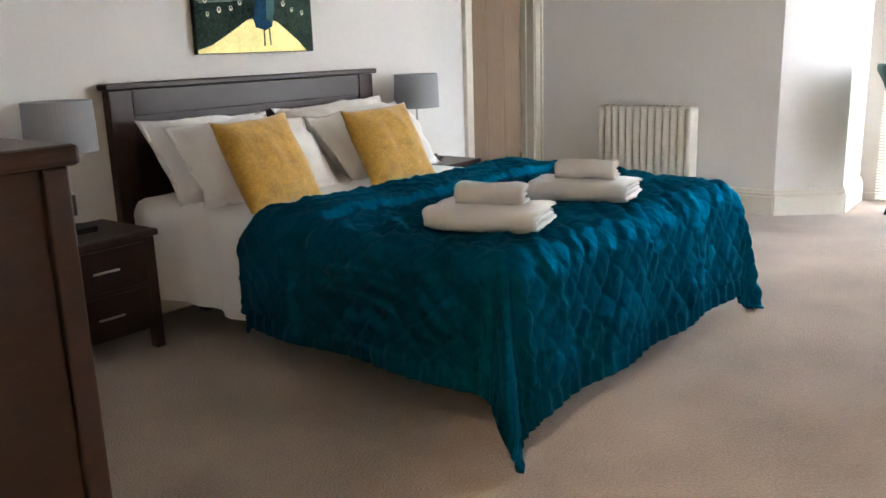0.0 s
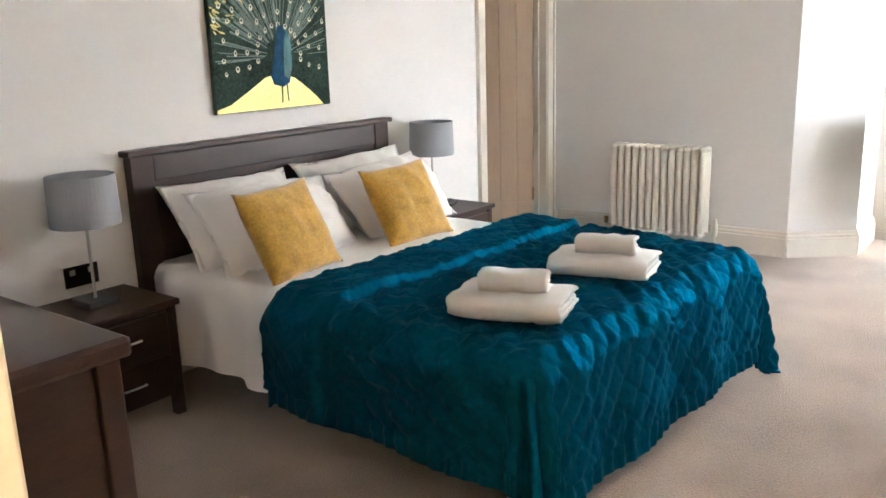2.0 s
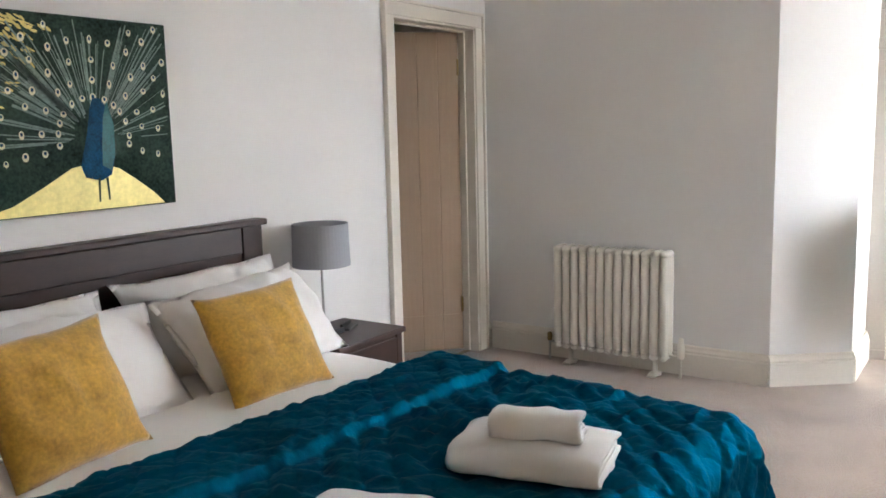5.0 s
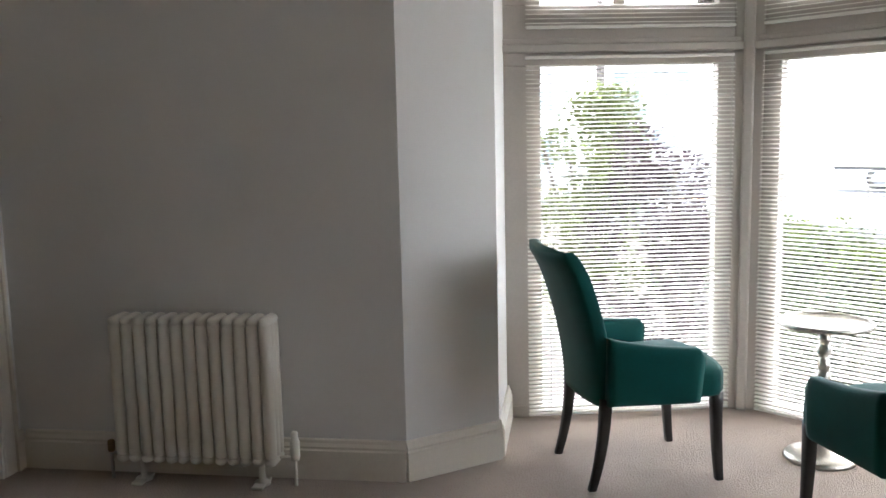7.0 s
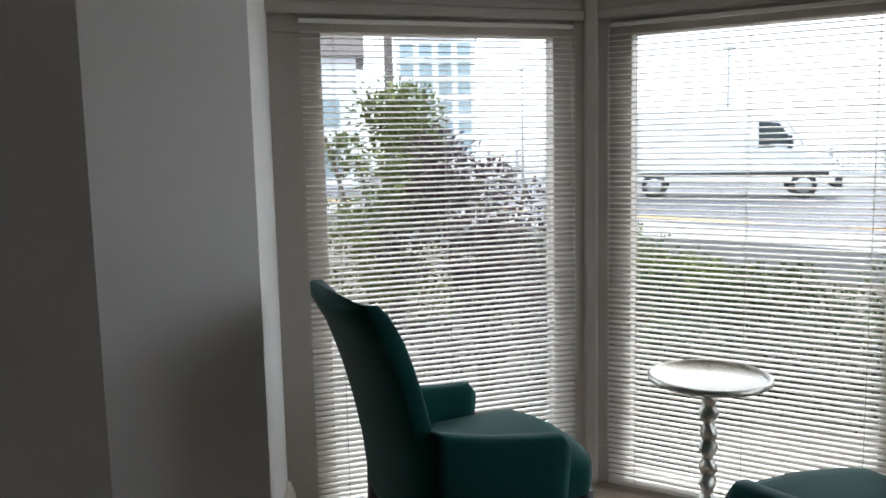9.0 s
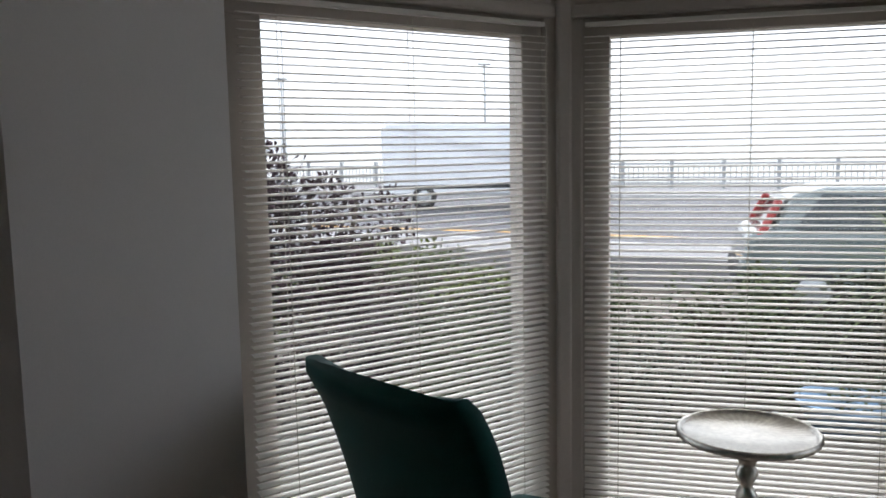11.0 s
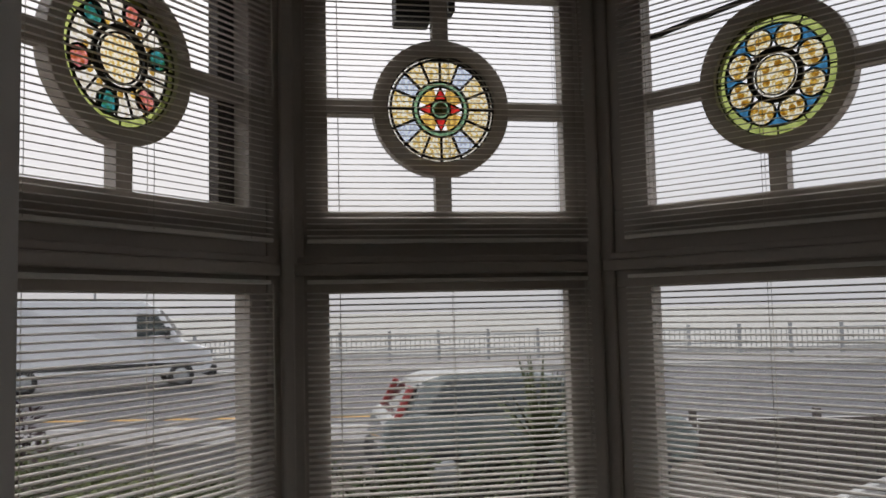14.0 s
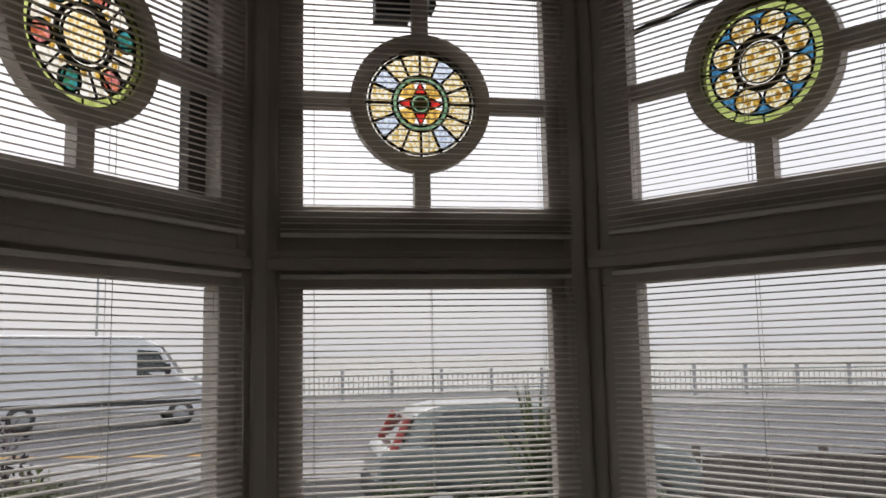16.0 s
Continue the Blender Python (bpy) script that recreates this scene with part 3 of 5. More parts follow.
def table_lamp(x, y, z):
    r = root("table_lamp", pose(x, y, z), "table lamp with grey fabric drum shade on a slim stem", "lamp", "bedside lamps")
    box("base", (-0.065, -0.065, 0), (0.065, 0.065, 0.022), M_BLACK, r, 0.003)
    lathe("stem", [(0.008, 0.022), (0.006, 0.04), (0.006, 0.36), (0.014, 0.37), (0.014, 0.40)], M_STEEL, r, 12)
    bm = bmesh.new()
    seg = 48
    prof = [(0.128, 0.315), (0.1305, 0.315), (0.1255, 0.505), (0.123, 0.505)]
    rr = [[bm.verts.new((a * math.cos(2 * math.pi * k / seg), a * math.sin(2 * math.pi * k / seg), h)) for k in range(seg)] for a, h in prof]
    for a in range(4):
        for k in range(seg):
            bm.faces.new((rr[a][k], rr[a][(k + 1) % seg], rr[(a + 1) % 4][(k + 1) % seg], rr[(a + 1) % 4][k]))
    finish("shade", bm, M_SHADE, r, smooth=False)
    return r


table_lamp(-1.955, -0.19, 0.488)
table_lamp(0.21, -0.19, 0.494)
ph = root("phone_dock", pose(0.36, -0.2, 0.488, 0, 0, 20), "small black bedside clock on the nightstand", "clock")
box("base", (-0.06, -0.03, 0), (0.06, 0.03, 0.012), M_BLACK, ph, 0.004)
box("face", (-0.055, 0.004, 0.0125), (0.055, 0.018, 0.03), M_BLACK, ph, 0.003)
so_ = root("wall_socket", pose(-1.90, -0.001, 0.56), "black nickel double wall socket above the nightstand", "socket")
box("plate", (-0.073, -0.008, -0.043), (0.073, 0, 0.043), M_BLACK, so_, 0.003)
for k in (-0.04, 0.04):
    box("switch", (k - 0.012, -0.012, 0.008), (k + 0.012, -0.0082, 0.03), M_STEEL, so_, 0.001)

chest = root("chest_of_drawers", pose(-3.41, -2.09, 0), "tall dark-stained wooden chest of drawers beside the doorway", "chest of drawers")
box("body", (0.0, 0.02, 0.06), (0.41, 0.88, 0.995), M_WENGE, chest, 0.003)
box("top", (-0.005, -0.005, 0.996), (0.44, 0.905, 1.028), M_WENGE, chest, 0.008)
boxes("corner_post", [((0.385, 0.008, 0), (0.425, 0.05, 0.995)), ((0.385, 0.85, 0), (0.425, 0.892, 0.995)), ((0.0, 0.008, 0), (0.04, 0.019, 0.995))], M_WENGE, chest, 0.004)
for k in range(5):
    dr = box("drawer", (0.411, 0.06, 0.1 + k * 0.178), (0.42, 0.84, 0.265 + k * 0.178), M_WENGE, chest, 0.003)
    for yy in (0.25, 0.65):
        tube("handle", [(0.42, yy - 0.05, 0.18 + k * 0.178), (0.44, yy - 0.03, 0.183 + k * 0.178), (0.44, yy + 0.03, 0.183 + k * 0.178), (0.42, yy + 0.05, 0.18 + k * 0.178)], 0.004, M_STEEL, dr)

# ---- painting ----
M_CANVAS = mat("painted_canvas_green", (0.030, 0.055, 0.042), 0.8, var=0.85, scale=7, fine=90, bump=0.3, spec=0.15)
M_LEAF = mat("gold_leaf", (0.70, 0.58, 0.20), 0.4, var=0.2, scale=16, fine=60, bump=0.15, metal=0.25)
M_PBLUE = mat("paint_blue", (0.004, 0.06, 0.13), 0.7, var=0.6, scale=22, fine=120, bump=0.2, spec=0.2)
M_PTEAL = mat("paint_teal", (0.015, 0.13, 0.13), 0.5, var=0.4, scale=22)
M_PCREAM = mat("paint_cream", (0.80, 0.76, 0.55), 0.5, var=0.15)
M_PSTROKE = mat("paint_grey_green", (0.20, 0.27, 0.23), 0.6, var=0.4, scale=30)
pw, phh = 0.73, 0.676
pic = root("canvas_painting", pose(-1.165, -0.001, 1.145), "unframed canvas of green strokes and gold leaf on the wall", "painting")
box("canvas", (0, -0.03, 0), (pw, 0, phh), M_CANVAS, pic, 0.003)


def flat_shapes(name, polys, m, y, parent):
    bm = bmesh.new()
    for pts in polys:
        lo = [bm.verts.new((x, y, z)) for x, z in pts]
        bm.faces.new(lo)
    return finish(name, bm, m, parent)


rng = random.Random(5)
base = (0.40, 0.17)
strokes, spots, cores, patches = [], [], [], []
for k in range(330):
    a = radians(rng.uniform(-8, 188))
    l0, l1 = rng.uniform(0.08, 0.2), rng.uniform(0.3, 0.62)
    ca, sa = math.cos(a), math.sin(a)
    w_ = rng.uniform(0.0006, 0.0034)
    p0 = (base[0] + ca * l0, base[1] + sa * l0 + 0.08)
    p1 = (base[0] + ca * l1, base[1] + sa * l1 + 0.08)
    if not (0.01 < p1[0] < pw - 0.01 and 0.01 < p1[1] < phh - 0.01):
        continue
    strokes.append([(p0[0] - sa * w_, p0[1] + ca * w_), (p1[0] - sa * w_, p1[1] + ca * w_), (p1[0] + sa * w_, p1[1] - ca * w_), (p0[0] + sa * w_, p0[1] - ca * w_)])
for ring, cnt in ((0.14, 13), (0.20, 11), (0.27, 13), (0.34, 17), (0.41, 19), (0.48, 22), (0.55, 26)):
    for k in range(cnt):
        a = radians(-14 + 208 * (k + rng.uniform(-0.2, 0.2)) / (cnt - 1))
        x, z = base[0] + ring * math.cos(a), base[1] + 0.09 + ring * math.sin(a)
        if 0.02 < x < pw - 0.02 and 0.03 < z < phh - 0.02:
            rx_, rz_ = rng.uniform(0.009, 0.013), rng.uniform(0.011, 0.016)
            spots.append([(x + rx_ * math.cos(q), z + rz_ * math.sin(q)) for q in np.linspace(0, 2 * math.pi, 11)[:-1]])
            cores.append([(x + 0.48 * rx_ * math.cos(q), z + 0.003 + 0.48 * rz_ * math.sin(q)) for q in np.linspace(0, 2 * math.pi, 9)[:-1]])
for k in range(210):
    x, z = rng.uniform(0.012, 0.27), rng.uniform(0.36, 0.665)
    if rng.random() < 0.15:
        x, z = rng.uniform(0.015, 0.12), rng.uniform(0.08, 0.4)
    if x + (0.66 - z) * 0.8 < rng.uniform(0.18, 0.32):
        u_, v_, t_ = rng.uniform(0.008, 0.024), rng.uniform(0.002, 0.006), rng.uniform(-0.9, 0.1)
        patches.append([(min(pw - 0.004, max(0.004, x + u_ * math.cos(q) * math.cos(t_) - v_ * math.sin(q) * math.sin(t_))), min(phh - 0.004, z + u_ * math.cos(q) * math.sin(t_) + v_ * math.sin(q) * math.cos(t_))) for q in np.linspace(0, 2 * math.pi, 9)[:-1]])
flat_shapes("gold_mound", [[(0.0, 0.004), (0.68, 0.004), (0.63, 0.05), (0.56, 0.10), (0.49, 0.145), (0.44, 0.16), (0.36, 0.165), (0.30, 0.155), (0.20, 0.10), (0.08, 0.04), (0.0, 0.02)]], M_LEAF, -0.0305, pic)
flat_shapes("gold_patch", patches, M_LEAF, -0.0305, pic)
flat_shapes("feathery_stroke", strokes, M_PSTROKE, -0.0308, pic)
flat_shapes("pale_spot", spots, M_PCREAM, -0.0312, pic)
flat_shapes("spot_core", cores, M_PBLUE, -0.0316, pic)
flat_shapes("blue_tapered_shape", [[(0.335, 0.16), (0.35, 0.12), (0.41, 0.105), (0.455, 0.125), (0.475, 0.2), (0.47, 0.28), (0.455, 0.36), (0.43, 0.395), (0.40, 0.40), (0.385, 0.36), (0.37, 0.28)]], M_PBLUE, -0.0320, pic)
flat_shapes("teal_shape", [[(0.42, 0.16), (0.455, 0.14), (0.475, 0.2), (0.478, 0.30), (0.455, 0.39), (0.435, 0.33), (0.425, 0.24)]], M_PTEAL, -0.0324, pic)
flat_shapes("dark_bar", [[(0.395, 0.03), (0.402, 0.03), (0.408, 0.115), (0.398, 0.115)], [(0.435, 0.035), (0.442, 0.035), (0.44, 0.115), (0.43, 0.115)]], M_CANVAS, -0.0322, pic)

# ---- column radiator ----
rad = root("column_radiator", pose(1.89, -0.53, 0), "cream enamelled column radiator with feet and valves", "radiator")
NS = 13
sp = 0.695 / NS
sec_me = None
for k in range(NS):
    if sec_me is None:
        bm = bmesh.new()
        for dx in (-0.042, 0.0, 0.042):
            rr = []
            for z, r_ in ((0.115, 0.012), (0.135, 0.0195), (0.67, 0.0195), (0.70, 0.012)):
                rr.append([bm.verts.new((dx + r_ * math.cos(q * math.pi / 7), -sp / 2 + r_ * 1.3 * math.sin(q * math.pi / 7), z)) for q in range(14)])
            for a, b in zip(rr, rr[1:]):
                for q in range(14):
                    bm.faces.new((a[q], a[(q + 1) % 14], b[(q + 1) % 14], b[q]))
        for z in (0.10, 0.675):
            rr = []
            for x_, s_ in ((-0.062, 0.5), (-0.05, 1), (0.05, 1), (0.062, 0.5)):
                rr.append([bm.verts.new((x_, -sp / 2 + sp * 0.47 * s_ * math.cos(q * math.pi / 4), z + 0.015 + 0.021 * s_ * math.sin(q * math.pi / 4))) for q in range(8)])
            for a, b in zip(rr, rr[1:]):
                for q in range(8):
                    bm.faces.new((a[q], a[(q + 1) % 8], b[(q + 1) % 8], b[q]))
            bm.faces.new(rr[0])
            bm.faces.new(rr[-1][::-1])
        s_ob = finish("section", bm, M_RAD, rad, smooth=True)
        sec_me = s_ob.data
    else:
        s_ob = new("section", sec_me)
        s_ob.parent = rad
    s_ob.location = (0, -k * sp, 0)
for yy in (-0.09, -0.61):
    lathe("foot", [(0.035, 0.001), (0.035, 0.012), (0.014, 0.02), (0.012, 0.1)], M_RAD, rad, 16, pose(0, yy, 0))
    box("foot_plate", (-0.07, yy - 0.025, 0.001), (0.05, yy + 0.025, 0.014), M_RAD, rad, 0.005)
lathe("valve", [(0.017, 0.11), (0.02, 0.13), (0.02, 0.19), (0.014, 0.2), (0.014, 0.225), (0.008, 0.23)], M_RAD, rad, 16, pose(0, -0.755, 0))
tube("valve_pipe", [(0, -0.755, 0.001), (0, -0.755, 0.12), (0, -0.69, 0.12)], 0.008, M_RAD, rad)
tube("lockshield", [(0, 0.05, 0.001), (0, 0.05, 0.115), (0, 0.0, 0.115)], 0.008, M_STEEL, rad)
lathe("lockshield_cap", [(0.013, 0.12), (0.015, 0.13), (0.015, 0.165), (0.01, 0.17)], M_BRASS, rad, 12, pose(0, 0.05, 0))


# ---- armchairs ----
def grid_solid(name, fn, nu, nv, m, parent):
    """Closed tube-like solid: fn(u, v) with v around, u along, ends capped."""
    bm = bmesh.new()
    rings = [[bm.verts.new(fn(i / nu, 2 * math.pi * j / nv)) for j in range(nv)] for i in range(nu + 1)]
    for a, b in zip(rings, rings[1:]):
        for j in range(nv):
            bm.faces.new((a[j], a[(j + 1) % nv], b[(j + 1) % nv], b[j]))
    bm.faces.new(rings[0][::-1])
    bm.faces.new(rings[-1])
    return finish(name, bm, m, parent, smooth=True)


def sq(a, e):
    c, s = math.cos(a), math.sin(a)
    return math.copysign(abs(c) ** e, c), math.copysign(abs(s) ** e, s)


def armchair(m):
    r = root("armchair", m, "teal velvet upholstered armchair with dark tapered legs", "armchair", "armchairs in the bay")

    def seat(u, v):
        c, s = sq(v, 0.35)
        k = 1 - 0.16 * max(0, (abs(u - 0.5) - 0.40) / 0.10) ** 2
        y = -0.24 + 0.51 * u
        return Vector((c * (0.225 + 0.035 * u) * k, y, 0.40 + s * (0.08 if s > 0 else 0.055) * k + (0.022 * math.cos(c * 1.5) if s > 0 else 0)))
    grid_solid("seat", seat, 14, 36, M_VELVET, r)

    def back(u, v):
        c, s = sq(v, 0.4)
        z = 0.34 + 0.60 * u
        lean = -0.235 - 0.02 * u - 0.13 * u * u - 0.05 * max(0, u - 0.85) * 6 * 0.3
        k = 1.0 if u < 0.95 else 1 - 0.35 * ((u - 0.95) / 0.05) ** 2
        wv = (0.208 + 0.028 * math.sin(min(1, u * 1.1) * math.pi / 2)) * (1 - 0.03 * (u > 0.98))
        return Vector((c * wv, lean + s * 0.042 * k - 0.022 * c * c * 0 + 0.018 * c * c, z + 0.02 * u * abs(c) ** 3))
    grid_solid("backrest", back, 24, 40, M_VELVET, r)
    for sx in (-1, 1):
        def arm(u, v, sx=sx):
            c, s = sq(v, 0.45)
            y = -0.23 + 0.37 * u
            top = 0.60 - 0.03 * math.sin(u * math.pi / 2) + 0.02 * (1 - u) ** 2
            bot = 0.35
            zc, hz = (top + bot) / 2, (top - bot) / 2
            k = 1 if u < 0.93 else 1 - 0.3 * ((u - 0.93) / 0.07) ** 2
            return Vector((sx * (0.238 + 0.04 * u) + c * 0.033 * k, y + 0.01 * s * (u > 0.5), zc + s * hz * (1 if s < 0 else k)))
        grid_solid("arm", arm, 14, 28, M_VELVET, r)
    for sx in (-1, 1):
        for fy in (-1, 1):
            def leg(u, v, sx=sx, fy=fy):
                c, s = sq(v, 0.4)
                w_ = 0.024 - 0.008 * (1 - u)
                out = (1 - u)
                return Vector((sx * (0.225 if fy > 0 else 0.205) + c * w_, (0.235 + 0.02 * out * out if fy > 0 else -0.225 - 0.055 * out * out) + s * w_, 0.37 * u))
            grid_solid("leg", leg, 8, 16, M_LEG, r)
    return r


armchair(pose(2.245, -2.675, 0, 0, 0, -160.5))
armchair(pose(1.60, -3.515, 0, 0, 0, -76))

# ---- silver pedestal table ----
tab = root("pedestal_table", pose(2.385, -3.455, 0), "small silver pedestal table with a twisted stem and round tray top", "side table")
lathe("foot", [(0.145, 0.0), (0.148, 0.012), (0.14, 0.022), (0.10, 0.03), (0.05, 0.05), (0.03, 0.075), (0.022, 0.10)], M_SILVER, tab, 40)


def twist(a, z):
    return 1 + 0.16 * math.cos(2 * a + z * 60) if 0.1 < z < 0.54 else 1


prof = []
for k in range(56):
    z = 0.10 + 0.46 * k / 55
    r_ = 0.017 + 0.011 * abs(math.sin(k * math.pi / 6.9)) + (0.008 if k in (0, 1, 54, 55) else 0)
    prof.append((r_, z))
lathe("stem", prof, M_SILVER, tab, 24, None, twist)
lathe("tray", [(0.03, 0.555), (0.05, 0.575), (0.165, 0.580), (0.187, 0.584), (0.190, 0.598), (0.184, 0.604), (0.178, 0.600), (0.172, 0.590), (0.05, 0.589), (0.001, 0.589)], M_SILVER, tab, 96, None, lambda a, z: 1 + (0.012 * math.cos(48 * a) if z > 0.583 and z < 0.6035 else 0))

# ---- blinds ----
slat_mesh = {}


def blind(g, lo, hi, z0, z1, tilt, label):
    mt, w = bay_frame(g)
    r = root("venetian_blind", mt @ pose(0, -0.052, 0), label, "venetian blind", "venetian blinds in the bay")
    a, b = -lo, w + hi
    pitch = 0.0205
    cnt = int((z1 - z0 - 0.04) / pitch)
    bm = bmesh.new()
    hw, t = 0.0125, 0.0006
    cols = []
    for k in range(5):
        f = k / 4 * 2 - 1
        cols.append((f * hw, 0.0022 * (1 - f * f)))
    va = [[bm.verts.new((x, y, z + dz)) for y, z in cols] for x in (a, b) for dz in (t, -t)]
    for k in range(4):
        bm.faces.new((va[0][k], va[0][k + 1], va[2][k + 1], va[2][k]))
        bm.faces.new((va[1][k], va[3][k], va[3][k + 1], va[1][k + 1]))
    bm.faces.new((va[0][0], va[2][0], va[3][0], va[1][0]))
    bm.faces.new((va[0][4], va[1][4], va[3][4], va[2][4]))
    first = finish("slat", bm, M_SLAT, r)
    rng = random.Random(int(z0 * 100) + int(w * 1000))
    for k in range(cnt):
        ob = first if k == 0 else new("slat", first.data)
        ob.parent = r
        ob.location = (rng.uniform(-0.001, 0.001), 0, z0 + 0.03 + k * pitch)
        ob.rotation_euler = (radians(tilt + rng.uniform(-1.2, 1.2)), radians(rng.uniform(-0.06, 0.06)), 0)
    box("headrail", (a, 0.0, z1 - 0.014), (b, 0.026, z1), M_SLAT, r, 0.002)
    box("bottom_rail", (a, -0.012, z0 + 0.004), (b, 0.012, z0 + 0.018), M_SLAT, r, 0.003)
    cords = []
    for x in (a + 0.11, (a + b) / 2, b - 0.11):
        for y in (-0.0135, 0.0135):
            cords.append(((x - 0.0007, y - 0.0007, z0 + 0.01), (x + 0.0007, y + 0.0007, z1 - 0.03)))
    boxes("ladder_cord", cords, M_CORD, r)
    tube("tilt_wand", [(b - 0.025, -0.03, z1 - 0.02), (b - 0.024, -0.032, z1 - 0.5 * min(1.2, z1 - z0))], 0.003, M_CORD, r)
    return r


LOW = "cream slatted venetian blind lowered over a tall bay window"
UPP = "cream slatted venetian blind over the leaded upper window"
for g, lo, hi in ((G1, 0.075, 0.07), (G2, 0.075, 0.07), (G3, 0.075, 0.07)):
    blind(g, lo, hi, 0.012, ZT + 0.045, 10.0, LOW)
    blind(g, lo, hi, ZU0 - 0.115, ZU1 + 0.06, 12.0, UPP)


# ---- leaded roundels ----
SG = {
    "clear": painted_glass("glass_pale", (0.80, 0.80, 0.74), (0.55, 0.52, 0.42), 60),
    "olive": painted_glass("glass_olive", (0.42, 0.48, 0.16), (0.30, 0.36, 0.10), 25),
    "amber": painted_glass("glass_amber", (0.80, 0.55, 0.14), (0.42, 0.24, 0.05), 70),
    "flower": painted_glass("glass_flower", (0.80, 0.77, 0.62), (0.55, 0.40, 0.12), 80),
    "blue": painted_glass("glass_blue", (0.05, 0.22, 0.38), (0.03, 0.13, 0.24), 50),
    "teal": painted_glass("glass_teal", (0.05, 0.36, 0.46), (0.02, 0.17, 0.24), 70),
    "rose": painted_glass("glass_rose", (0.85, 0.36, 0.42), (0.55, 0.16, 0.20), 60),
    "red": painted_glass("glass_red", (0.62, 0.04, 0.03), (0.42, 0.02, 0.02), 40),
    "green": painted_glass("glass_green", (0.22, 0.38, 0.22), (0.10, 0.20, 0.12), 50),
    "umber": painted_glass("glass_umber", (0.10, 0.07, 0.04), (0.05, 0.035, 0.02), 60),
    "pale_blue": painted_glass("glass_pale_blue", (0.62, 0.70, 0.80), (0.40, 0.46, 0.55), 80),
}


def arc_poly(r0, r1, a0, a1, n=8):
    return [(r1 * math.cos(a0 + (a1 - a0) * k / n), r1 * math.sin(a0 + (a1 - a0) * k / n)) for k in range(n + 1)] + \
           [(r0 * math.cos(a1 + (a0 - a1) * k / n), r0 * math.sin(a1 + (a0 - a1) * k / n)) for k in range(n + 1)]


def disc_poly(x, y, r, n=24, rx=1.0, turn=0.0):
    out = []
    for k in range(n):
        a = 2 * math.pi * k / n
        u, v = r * rx * math.cos(a), r * math.sin(a)
        out.append((x + u * math.cos(turn) - v * math.sin(turn), y + u * math.sin(turn) + v * math.cos(turn)))
    return out


